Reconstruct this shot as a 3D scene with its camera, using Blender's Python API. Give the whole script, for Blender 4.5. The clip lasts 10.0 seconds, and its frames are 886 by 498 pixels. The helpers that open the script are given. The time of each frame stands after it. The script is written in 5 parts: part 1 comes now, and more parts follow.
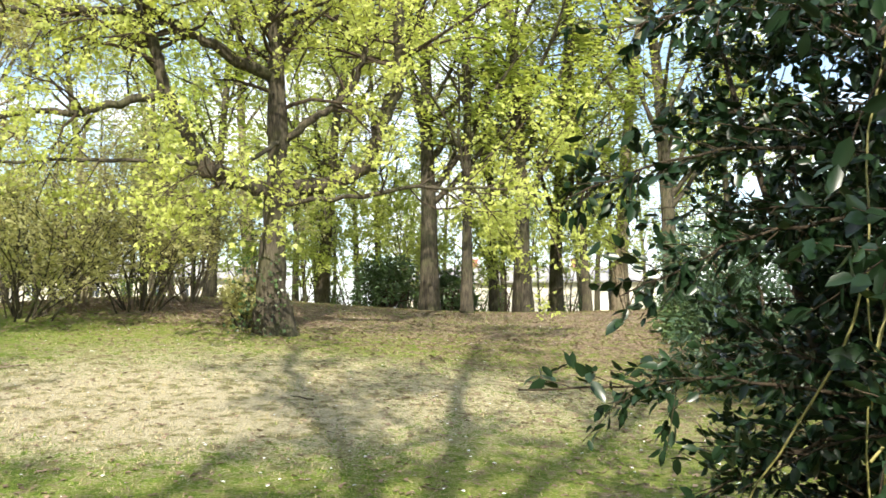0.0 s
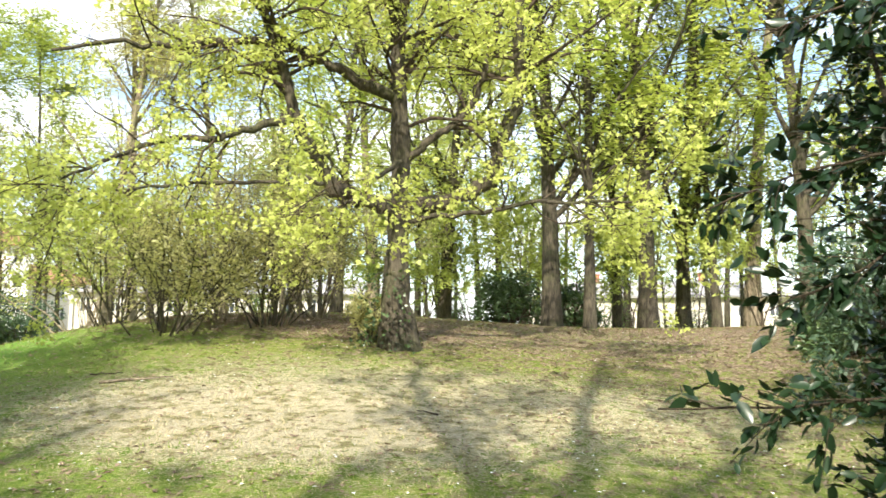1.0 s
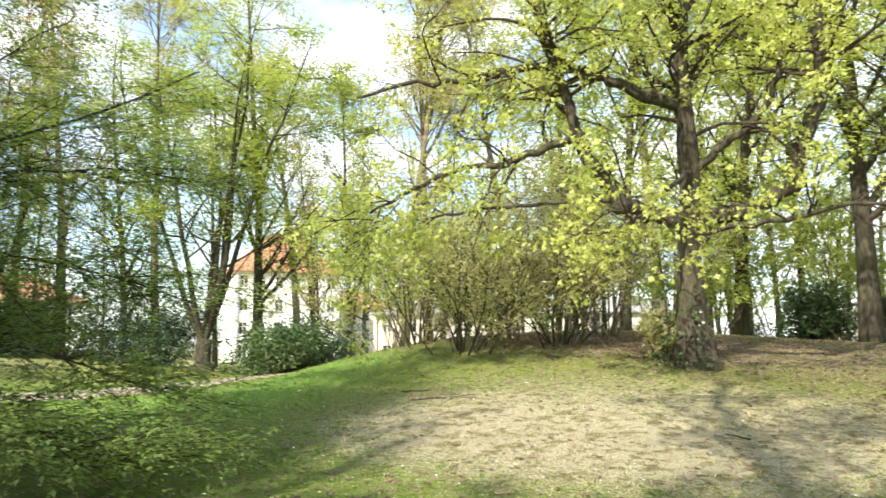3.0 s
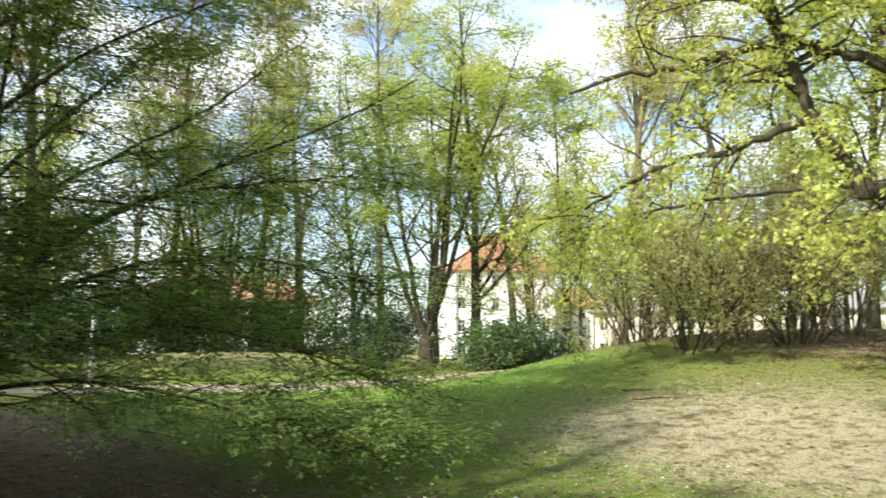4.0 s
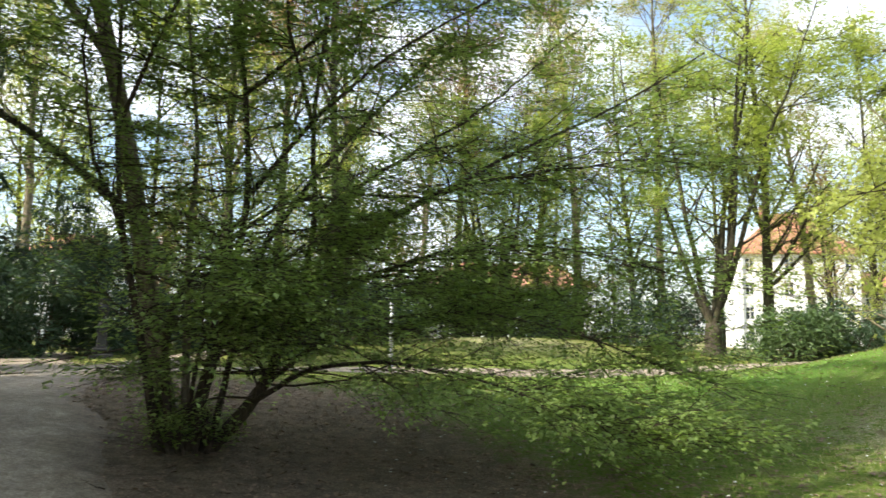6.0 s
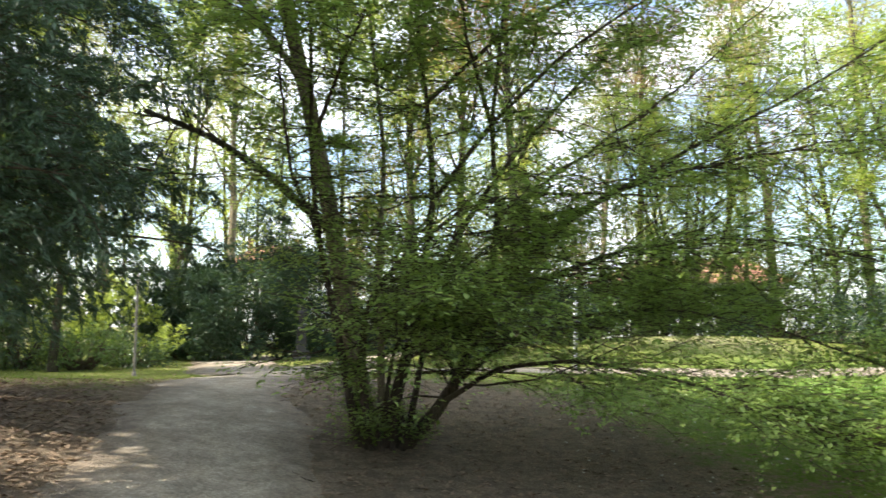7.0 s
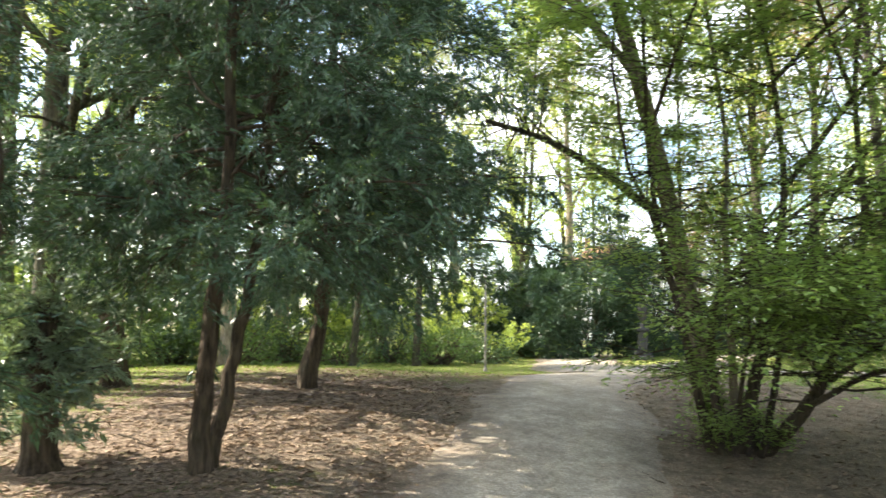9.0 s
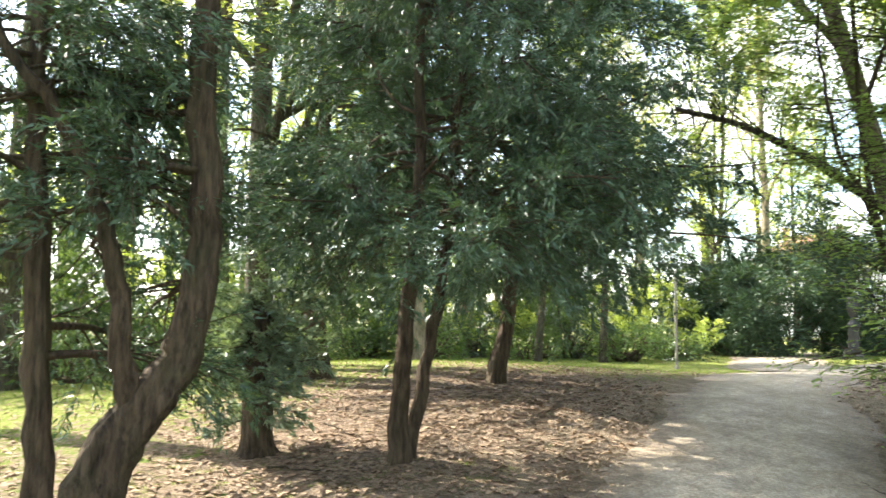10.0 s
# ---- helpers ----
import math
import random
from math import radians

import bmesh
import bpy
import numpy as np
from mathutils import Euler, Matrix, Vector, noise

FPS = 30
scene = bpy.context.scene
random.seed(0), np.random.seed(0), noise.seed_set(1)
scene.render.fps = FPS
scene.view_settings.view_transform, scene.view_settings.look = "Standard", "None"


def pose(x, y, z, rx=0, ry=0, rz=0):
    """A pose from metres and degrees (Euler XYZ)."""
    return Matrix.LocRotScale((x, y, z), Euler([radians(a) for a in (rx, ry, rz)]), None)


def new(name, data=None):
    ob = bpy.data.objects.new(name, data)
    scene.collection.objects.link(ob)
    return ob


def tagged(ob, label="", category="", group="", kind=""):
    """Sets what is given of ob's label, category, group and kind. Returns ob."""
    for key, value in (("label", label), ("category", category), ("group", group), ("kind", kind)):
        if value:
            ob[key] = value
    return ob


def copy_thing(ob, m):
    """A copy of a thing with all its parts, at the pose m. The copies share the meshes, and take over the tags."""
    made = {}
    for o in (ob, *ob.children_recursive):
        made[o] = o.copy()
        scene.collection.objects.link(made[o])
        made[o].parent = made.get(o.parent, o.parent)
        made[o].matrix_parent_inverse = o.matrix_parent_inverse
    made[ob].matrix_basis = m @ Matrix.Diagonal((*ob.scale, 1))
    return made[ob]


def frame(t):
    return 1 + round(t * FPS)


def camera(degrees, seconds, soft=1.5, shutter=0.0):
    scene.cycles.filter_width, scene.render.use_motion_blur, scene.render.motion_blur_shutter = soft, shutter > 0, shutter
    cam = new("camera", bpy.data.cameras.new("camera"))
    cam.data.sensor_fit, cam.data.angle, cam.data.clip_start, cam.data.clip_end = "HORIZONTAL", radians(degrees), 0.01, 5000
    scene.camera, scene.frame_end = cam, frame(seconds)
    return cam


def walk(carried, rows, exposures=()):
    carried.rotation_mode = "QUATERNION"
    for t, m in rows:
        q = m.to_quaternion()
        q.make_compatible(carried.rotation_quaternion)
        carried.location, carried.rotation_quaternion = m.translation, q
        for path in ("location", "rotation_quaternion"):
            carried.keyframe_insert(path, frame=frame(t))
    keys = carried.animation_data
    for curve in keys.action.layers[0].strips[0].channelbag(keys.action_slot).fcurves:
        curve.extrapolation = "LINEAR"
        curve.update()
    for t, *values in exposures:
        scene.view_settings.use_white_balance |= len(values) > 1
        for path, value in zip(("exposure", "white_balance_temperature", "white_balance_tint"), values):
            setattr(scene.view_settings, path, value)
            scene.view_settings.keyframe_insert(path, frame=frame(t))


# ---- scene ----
cam = camera(58.17, 10.0, 1.5, 0.25)
PATH = [
    (0.0, 0.003, -0.003, 1.60, 94.80, 0.00, 0.00),
    (0.5, -0.016, -0.001, 1.60, 95.39, -0.18, 3.79),
    (1.0, -0.041, 0.002, 1.60, 95.90, -0.22, 8.60),
    (1.5, -0.058, -0.017, 1.60, 96.27, -0.27, 12.94),
    (2.0, -0.075, -0.019, 1.60, 96.80, 0.05, 17.98),
    (2.2, -0.085, -0.020, 1.60, 96.96, 0.15, 20.25),
    (3.3, -0.218, -0.054, 1.62, 97.14, 0.11, 32.59),
    (3.5, -0.216, -0.058, 1.62, 97.11, 0.07, 35.74),
    (4.0, -0.223, -0.064, 1.61, 96.98, -0.36, 44.01),
    (4.5, -0.227, -0.101, 1.62, 96.58, -0.88, 50.71),
    (5.0, -0.268, -0.129, 1.61, 96.24, -1.06, 54.28),
    (5.2, -0.288, -0.118, 1.61, 96.16, -0.67, 55.44),
    (6.3, -0.359, -0.161, 1.62, 95.59, -1.07, 66.97),
    (6.5, -0.358, -0.182, 1.61, 95.55, -0.69, 69.10),
    (7.0, -0.372, -0.199, 1.60, 95.68, -0.26, 76.51),
    (7.5, -0.402, -0.198, 1.60, 95.62, 0.09, 82.52),
    (8.0, -0.390, -0.205, 1.59, 95.49, -0.18, 87.45),
    (8.5, -0.419, -0.216, 1.58, 95.53, -0.03, 92.80),
    (9.0, -0.417, -0.238, 1.58, 95.50, -0.37, 100.44),
    (9.5, -0.408, -0.274, 1.58, 95.34, -0.38, 107.23),
    (10.0, -0.395, -0.303, 1.59, 95.07, -0.46, 113.46),
]
SKY, SUN = 0.115, 5.0
EXPOSURES = [(0.0, 1.0), (1.0, 1.15), (2.0, 1.12), (3.5, 0.85), (5.0, 0.68), (6.5, 1.08), (7.5, 1.5), (8.5, 1.72), (10.0, 2.2)]
walk(cam, [(t, pose(x, y, z, rx, ry, rz)) for t, x, y, z, rx, ry, rz in PATH], EXPOSURES)

# ---- world and sun ----
SUN_AZ, SUN_EL = 176.0, 41.0        # degrees to the left of ahead, and above the horizon
world = bpy.data.worlds.new("sky")
scene.world = world
world.use_nodes = True
wn, wl = world.node_tree.nodes, world.node_tree.links
sky = wn.new("ShaderNodeTexSky")
sky.sky_type, sky.sun_disc = "NISHITA", False
sky.sun_elevation, sky.sun_rotation = radians(SUN_EL), radians(-SUN_AZ)
sky.dust_density, sky.air_density, sky.ozone_density = 1.6, 1.0, 1.0
coord = wn.new("ShaderNodeTexCoord")
stretch = wn.new("ShaderNodeMapping")
stretch.inputs["Scale"].default_value = (1.6, 1.6, 4.5)
wl.new(coord.outputs["Generated"], stretch.inputs["Vector"])
cloud = wn.new("ShaderNodeTexNoise")
cloud.inputs["Scale"].default_value, cloud.inputs["Detail"].default_value = 2.2, 6
wl.new(stretch.outputs["Vector"], cloud.inputs["Vector"])
veil = wn.new("ShaderNodeMapRange")
veil.inputs["From Min"].default_value, veil.inputs["From Max"].default_value = 0.45, 0.66
wl.new(cloud.outputs["Fac"], veil.inputs["Value"])
skymix = wn.new("ShaderNodeMix")
skymix.data_type = "RGBA"
skylift = wn.new("ShaderNodeMix")
skylift.data_type, skylift.blend_type = "RGBA", "MULTIPLY"
skylift.inputs["Factor"].default_value = 1.0
skylift.inputs["B"].default_value = (1.6, 1.6, 1.58, 1)
wl.new(sky.outputs["Color"], skylift.inputs["A"])
skymix.inputs["B"].default_value = (9.2, 9.5, 10.0, 1)
wl.new(veil.outputs["Result"], skymix.inputs["Factor"])
wl.new(skylift.outputs["Result"], skymix.inputs["A"])
background = wn["Background"]
background.inputs["Strength"].default_value = SKY
wl.new(skymix.outputs["Result"], background.inputs["Color"])

sun = new("sun", bpy.data.lights.new("sun", "SUN"))
sun.data.energy, sun.data.angle, sun.data.color = SUN, radians(0.53), (1.0, 0.93, 0.80)
sun.matrix_world = pose(0, 0, 40, 90 - SUN_EL, 0, SUN_AZ + 180)


# ---- materials ----
def material(name):
    m = bpy.data.materials.new(name)
    m.use_nodes = True
    return m, m.node_tree.nodes, m.node_tree.links, m.node_tree.nodes["Principled BSDF"]


def noise_node(nodes, links, vec, scale, detail=4, rough=0.55):
    n = nodes.new("ShaderNodeTexNoise")
    n.inputs["Scale"].default_value, n.inputs["Detail"].default_value, n.inputs["Roughness"].default_value = scale, detail, rough
    if vec:
        links.new(vec, n.inputs["Vector"])
    return n.outputs["Fac"]


def ramp(nodes, links, fac, stops):
    r = nodes.new("ShaderNodeValToRGB")
    e = r.color_ramp.elements
    while len(e) < len(stops):
        e.new(0.5)
    for el, (p, c) in zip(e, stops):
        el.position, el.color = p, (*c, 1)
    links.new(fac, r.inputs["Fac"])
    return r.outputs["Color"]


def mix(nodes, links, fac, a, b, mode="MIX"):
    m = nodes.new("ShaderNodeMix")
    m.data_type, m.blend_type = "RGBA", mode
    for sock, v in (("Factor", fac), ("A", a), ("B", b)):
        if hasattr(v, "is_linked"):
            links.new(v, m.inputs[sock])
        else:
            m.inputs[sock].default_value = v if sock == "Factor" else (*v, 1)
    return m.outputs["Result"]


def maths(nodes, links, op, a, b=0.0, clamp=False):
    m = nodes.new("ShaderNodeMath")
    m.operation, m.use_clamp = op, clamp
    for k, v in enumerate((a, b)):
        if hasattr(v, "is_linked"):
            links.new(v, m.inputs[k])
        else:
            m.inputs[k].default_value = v
    return m.outputs["Value"]


def bump(nodes, links, bsdf, height, strength, distance):
    b = nodes.new("ShaderNodeBump")
    b.inputs["Strength"].default_value, b.inputs["Distance"].default_value = strength, distance
    links.new(height, b.inputs["Height"])
    links.new(b.outputs["Normal"], bsdf.inputs["Normal"])


def spot_noise(nodes):
    return nodes.new("ShaderNodeTexCoord").outputs["Object"]


def leaf_material(name, dark, light, glow=0.45, rough=0.5, glow_tint=(1.15, 1.12, 0.70), spec=0.4):
    """Foliage: colour that varies leaf by leaf and in drifts through the crown, lets light through."""
    m, n, l, b = material(name)
    geo = n.new("ShaderNodeNewGeometry")
    vec = spot_noise(n)
    drift = noise_node(n, l, vec, 0.9, 3)
    mixed = maths(n, l, "ADD", maths(n, l, "MULTIPLY", geo.outputs["Random Per Island"], 0.6), maths(n, l, "MULTIPLY", drift, 0.5), True)
    col = mix(n, l, mixed, dark, light)
    vein = noise_node(n, l, vec, 60, 2)
    col = mix(n, l, 0.35, col, mix(n, l, vein, (0.6, 0.6, 0.6), (1.3, 1.3, 1.3)), "MULTIPLY")
    l.new(col, b.inputs["Base Color"])
    b.inputs["Roughness"].default_value = rough
    b.inputs["Specular IOR Level"].default_value = spec
    tr = n.new("ShaderNodeBsdfTranslucent")
    l.new(mix(n, l, 1.0, col, glow_tint, "MULTIPLY"), tr.inputs["Color"])
    ms = n.new("ShaderNodeMixShader")
    ms.inputs["Fac"].default_value = glow
    l.new(b.outputs["BSDF"], ms.inputs[1])
    l.new(tr.outputs["BSDF"], ms.inputs[2])
    l.new(ms.outputs["Shader"], n["Material Output"].inputs["Surface"])
    return m


def bark_material(name, dark, light, moss=0.35, moss_colour=(0.09, 0.11, 0.035), furrow=26.0):
    m, n, l, b = material(name)
    vec = spot_noise(n)
    st = n.new("ShaderNodeMapping")
    st.inputs["Scale"].default_value = (1, 1, 0.16)
    l.new(vec, st.inputs["Vector"])
    crack = noise_node(n, l, st.outputs["Vector"], furrow, 6, 0.65)
    broad = noise_node(n, l, vec, 2.3, 4)
    col = ramp(n, l, crack, [(0.32, dark), (0.66, light)])
    col = mix(n, l, 0.5, col, ramp(n, l, broad, [(0.3, (0.55, 0.53, 0.5)), (0.7, (1.3, 1.28, 1.2))]), "MULTIPLY")
    green = noise_node(n, l, vec, 1.6, 5, 0.7)
    f = maths(n, l, "MULTIPLY", ramp(n, l, green, [(0.48, (0, 0, 0)), (0.64, (1, 1, 1))]), moss)
    col = mix(n, l, f, col, moss_colour)
    l.new(col, b.inputs["Base Color"])
    b.inputs["Roughness"].default_value = 0.9
    b.inputs["Specular IOR Level"].default_value = 0.2
    bump(n, l, b, crack, 1.0, 0.06)
    return m


MAT_BARK = bark_material("grey_brown_bark", (0.020, 0.017, 0.012), (0.125, 0.108, 0.078))
MAT_BARK_PALE = bark_material("pale_grey_bark", (0.10, 0.08, 0.055), (0.36, 0.30, 0.22), 0.45, (0.14, 0.16, 0.06), 16)
MAT_BARK_YEW = bark_material("red_brown_flaking_bark", (0.020, 0.015, 0.010), (0.125, 0.092, 0.062), 0.35, (0.06, 0.07, 0.03), 24)
MAT_TWIG = bark_material("dark_twig_bark", (0.035, 0.026, 0.02), (0.13, 0.10, 0.07), 0.2, (0.08, 0.09, 0.03), 40)
MAT_MAPLE = leaf_material("young_maple_leaf", (0.37, 0.43, 0.10), (0.66, 0.71, 0.22), 0.5)
MAT_SPRING = leaf_material("spring_green_leaf", (0.26, 0.33, 0.08), (0.52, 0.58, 0.18), 0.58)
MAT_FRESH = leaf_material("fresh_green_leaf", (0.22, 0.30, 0.07), (0.46, 0.54, 0.16), 0.58)
MAT_OLIVE = leaf_material("olive_bud_leaf", (0.33, 0.33, 0.15), (0.58, 0.57, 0.28), 0.55)
MAT_RUST = leaf_material("rust_young_leaf", (0.24, 0.15, 0.09), (0.42, 0.30, 0.18), 0.45)
MAT_UNDER = leaf_material("undergrowth_leaf", (0.055, 0.10, 0.03), (0.17, 0.25, 0.08), 0.45)
MAT_HORNBEAM = leaf_material("hornbeam_leaf", (0.165, 0.265, 0.07), (0.365, 0.485, 0.155), 0.58)
MAT_YEW = leaf_material("yew_needle", (0.024, 0.052, 0.028), (0.085, 0.14, 0.075), 0.2, 0.38, (1.2, 1.2, 0.5))
MAT_YEW_SILVER = leaf_material("silvery_yew_needle", (0.045, 0.085, 0.048), (0.165, 0.235, 0.145), 0.25, 0.36, (1.2, 1.2, 0.5))
MAT_YEW_TUFT = leaf_material("pale_young_yew_needle", (0.085, 0.14, 0.085), (0.30, 0.38, 0.26), 0.25, 0.34, (1.2, 1.2, 0.5))
MAT_RHODO = leaf_material("rhododendron_leaf", (0.030, 0.062, 0.024), (0.11, 0.17, 0.06), 0.12, 0.35, (1.2, 1.2, 0.5))
MAT_HOLLY = leaf_material("glossy_evergreen_leaf", (0.006, 0.018, 0.008), (0.022, 0.048, 0.019), 0.10, 0.30, (1.6, 1.6, 0.4), 0.36)
MAT_SHOOT, _n, _l, _b = material("yellow_green_shoot")
_c = noise_node(_n, _l, spot_noise(_n), 18, 4)
_l.new(ramp(_n, _l, _c, [(0.3, (0.16, 0.15, 0.045)), (0.7, (0.34, 0.31, 0.10))]), _b.inputs["Base Color"])
_b.inputs["Roughness"].default_value = 0.55


def ground_material():
    """Worn lawn: short grass, dry pale turf, leaf litter and bare soil by what grows or lies where."""
    m, n, l, b = material("park_ground")
    vec = spot_noise(n)
    att = {}
    for key in ("dry", "litter", "soil", "lush"):
        a = n.new("ShaderNodeAttribute")
        a.attribute_name = key
        att[key] = a.outputs["Fac"]
    fine, mid, big = noise_node(n, l, vec, 38, 5, 0.7), noise_node(n, l, vec, 4.5, 5, 0.65), noise_node(n, l, vec, 0.55, 4)
    # blades: stretched fine speckle
    speck = noise_node(n, l, vec, 120, 3, 0.7)
    grass = ramp(n, l, fine, [(0.3, (0.075, 0.120, 0.020)), (0.5, (0.165, 0.23, 0.036)), (0.72, (0.30, 0.35, 0.075))])
    grass = mix(n, l, 0.55, grass, ramp(n, l, mid, [(0.32, (0.5, 0.6, 0.4)), (0.68, (1.4, 1.3, 1.25))]), "MULTIPLY")
    dry = ramp(n, l, fine, [(0.3, (0.30, 0.255, 0.155)), (0.52, (0.49, 0.435, 0.30)), (0.75, (0.66, 0.60, 0.455))])
    tuft = maths(n, l, "MULTIPLY", ramp(n, l, mid, [(0.48, (0, 0, 0)), (0.60, (1, 1, 1))]), 0.8)
    dry = mix(n, l, tuft, dry, (0.15, 0.16, 0.04))
    clump = noise_node(n, l, vec, 9, 4, 0.7)
    grass = mix(n, l, maths(n, l, "MULTIPLY", ramp(n, l, clump, [(0.40, (0, 0, 0)), (0.64, (1, 1, 1))]), 0.75), grass, ramp(n, l, fine, [(0.3, (0.20, 0.18, 0.06)), (0.7, (0.44, 0.38, 0.17))]))
    fresh = ramp(n, l, fine, [(0.3, (0.075, 0.16, 0.025)), (0.5, (0.15, 0.29, 0.045)), (0.72, (0.27, 0.42, 0.09))])
    grass = mix(n, l, att["lush"], grass, fresh)
    cell = n.new("ShaderNodeTexVoronoi")
    cell.inputs["Scale"].default_value = 17
    l.new(vec, cell.inputs["Vector"])
    leafmix = ramp(n, l, cell.outputs["Color"], [(0.1, (0.11, 0.08, 0.06)), (0.45, (0.21, 0.155, 0.115)), (0.8, (0.36, 0.285, 0.22))])
    litter = mix(n, l, 0.75, leafmix, ramp(n, l, fine, [(0.35, (0.3, 0.28, 0.27)), (0.65, (1.5, 1.45, 1.4))]), "MULTIPLY")
    soil = ramp(n, l, fine, [(0.3, (0.13, 0.10, 0.072)), (0.55, (0.26, 0.21, 0.155)), (0.78, (0.42, 0.36, 0.28))])

    soil = mix(n, l, 0.7, soil, ramp(n, l, mid, [(0.35, (0.55, 0.52, 0.48)), (0.65, (1.35, 1.3, 1.25))]), "MULTIPLY")

    def edge(mask, k):
        s = maths(n, l, "ADD", mask, maths(n, l, "MULTIPLY", maths(n, l, "SUBTRACT", mid, 0.5), k))
        s = maths(n, l, "ADD", s, maths(n, l, "MULTIPLY", maths(n, l, "SUBTRACT", fine, 0.5), k * 0.9))
        return ramp(n, l, s, [(0.30, (0, 0, 0)), (0.62, (1, 1, 1))])

    col = mix(n, l, edge(att["dry"], 2.0), grass, dry)
    col = mix(n, l, edge(att["litter"], 2.5), col, litter)
    col = mix(n, l, edge(att["soil"], 0.8), col, soil)
    col = mix(n, l, 0.5, col, ramp(n, l, big, [(0.3, (0.8, 0.82, 0.75)), (0.7, (1.15, 1.12, 1.1))]), "MULTIPLY")
    col = mix(n, l, 0.4, col, ramp(n, l, speck, [(0.3, (0.5, 0.5, 0.5)), (0.7, (1.45, 1.45, 1.45))]), "MULTIPLY")
    l.new(col, b.inputs["Base Color"])
    b.inputs["Roughness"].default_value = 0.95
    b.inputs["Specular IOR Level"].default_value = 0.12
    hgt = maths(n, l, "ADD", fine, maths(n, l, "MULTIPLY", speck, 0.5))
    bump(n, l, b, hgt, 0.9, 0.05)
    return m


def gravel_material():
    m, n, l, b = material("pale_trodden_gravel")
    vec = spot_noise(n)
    cell = n.new("ShaderNodeTexVoronoi")
    cell.inputs["Scale"].default_value = 55
    l.new(vec, cell.inputs["Vector"])
    fine, mid = noise_node(n, l, vec, 30, 5, 0.7), noise_node(n, l, vec, 1.3, 4)
    col = ramp(n, l, cell.outputs["Color"], [(0.1, (0.30, 0.255, 0.20)), (0.6, (0.43, 0.375, 0.30)), (0.9, (0.56, 0.50, 0.41))])
    col = mix(n, l, 0.8, col, ramp(n, l, mid, [(0.3, (0.55, 0.52, 0.47)), (0.7, (1.25, 1.23, 1.2))]), "MULTIPLY")
    patch = noise_node(n, l, vec, 5.5, 5, 0.7)
    col = mix(n, l, 0.55, col, ramp(n, l, patch, [(0.36, (0.55, 0.52, 0.48)), (0.62, (1.25, 1.23, 1.2))]), "MULTIPLY")
    col = mix(n, l, 0.5, col, ramp(n, l, fine, [(0.3, (0.65, 0.63, 0.6)), (0.7, (1.25, 1.25, 1.25))]), "MULTIPLY")
    rim = n.new("ShaderNodeAttribute")
    rim.attribute_name = "rim"
    wob = maths(n, l, "ADD", rim.outputs["Fac"], maths(n, l, "MULTIPLY", maths(n, l, "SUBTRACT", noise_node(n, l, vec, 3.0, 6, 0.7), 0.5), 1.3))
    soil = ramp(n, l, fine, [(0.3, (0.13, 0.10, 0.072)), (0.55, (0.26, 0.21, 0.155)), (0.78, (0.42, 0.36, 0.28))])
    soil = mix(n, l, 0.7, soil, ramp(n, l, noise_node(n, l, vec, 4.5, 5, 0.65), [(0.35, (0.55, 0.52, 0.48)), (0.65, (1.35, 1.3, 1.25))]), "MULTIPLY")
    col = mix(n, l, ramp(n, l, wob, [(0.32, (0, 0, 0)), (0.78, (1, 1, 1))]), col, soil)
    l.new(col, b.inputs["Base Color"])
    b.inputs["Roughness"].default_value = 0.9
    bump(n, l, b, maths(n, l, "ADD", cell.outputs["Distance"], fine), 0.8, 0.02)
    return m


def plain_material(name, colour, rough=0.7, metal=0.0, vary=0.25, scale=3.0, spec=0.4):
    m, n, l, b = material(name)
    vec = spot_noise(n)
    f, g = noise_node(n, l, vec, scale, 5, 0.65), noise_node(n, l, vec, scale * 12, 3)
    lo, hi = tuple(c * (1 - vary) for c in colour), tuple(min(1, c * (1 + vary)) for c in colour)
    col = ramp(n, l, f, [(0.3, lo), (0.7, hi)])
    col = mix(n, l, 0.3, col, ramp(n, l, g, [(0.3, (0.8, 0.8, 0.8)), (0.7, (1.15, 1.15, 1.15))]), "MULTIPLY")
    l.new(col, b.inputs["Base Color"])
    b.inputs["Roughness"].default_value, b.inputs["Metallic"].default_value = rough, metal
    b.inputs["Specular IOR Level"].default_value = spec
    bump(n, l, b, g, 0.2, 0.01)
    return m


MAT_GROUND, MAT_GRAVEL = ground_material(), gravel_material()
MAT_RENDER = plain_material("white_rendered_wall", (0.80, 0.80, 0.78), 0.9, 0, 0.06, 0.3)
MAT_RENDER_GREY = plain_material("cream_rendered_wall", (0.62, 0.58, 0.50), 0.9, 0, 0.08, 0.3)
MAT_TILE = plain_material("orange_clay_roof_tile", (0.35, 0.165, 0.095), 0.85, 0, 0.3, 0.8)
MAT_TILE_DARK = plain_material("brown_clay_roof_tile", (0.36, 0.17, 0.11), 0.85, 0, 0.3, 0.8)
MAT_SLATE = plain_material("grey_slate_roof", (0.30, 0.29, 0.28), 0.8, 0, 0.2, 0.8)
MAT_FRAME = plain_material("white_window_frame", (0.75, 0.75, 0.73), 0.5, 0, 0.05)
MAT_PANE = plain_material("dark_window_glass", (0.05, 0.06, 0.07), 0.08, 0, 0.2, 0.4, 0.8)
MAT_STEEL = plain_material("galvanised_grey_steel", (0.42, 0.43, 0.43), 0.5, 0.6, 0.12, 6)
MAT_IRON = plain_material("dark_weathered_iron", (0.045, 0.045, 0.045), 0.6, 0.3, 0.4, 8)
MAT_STONE = plain_material("weathered_sandstone", (0.22, 0.20, 0.17), 0.9, 0, 0.35, 5)
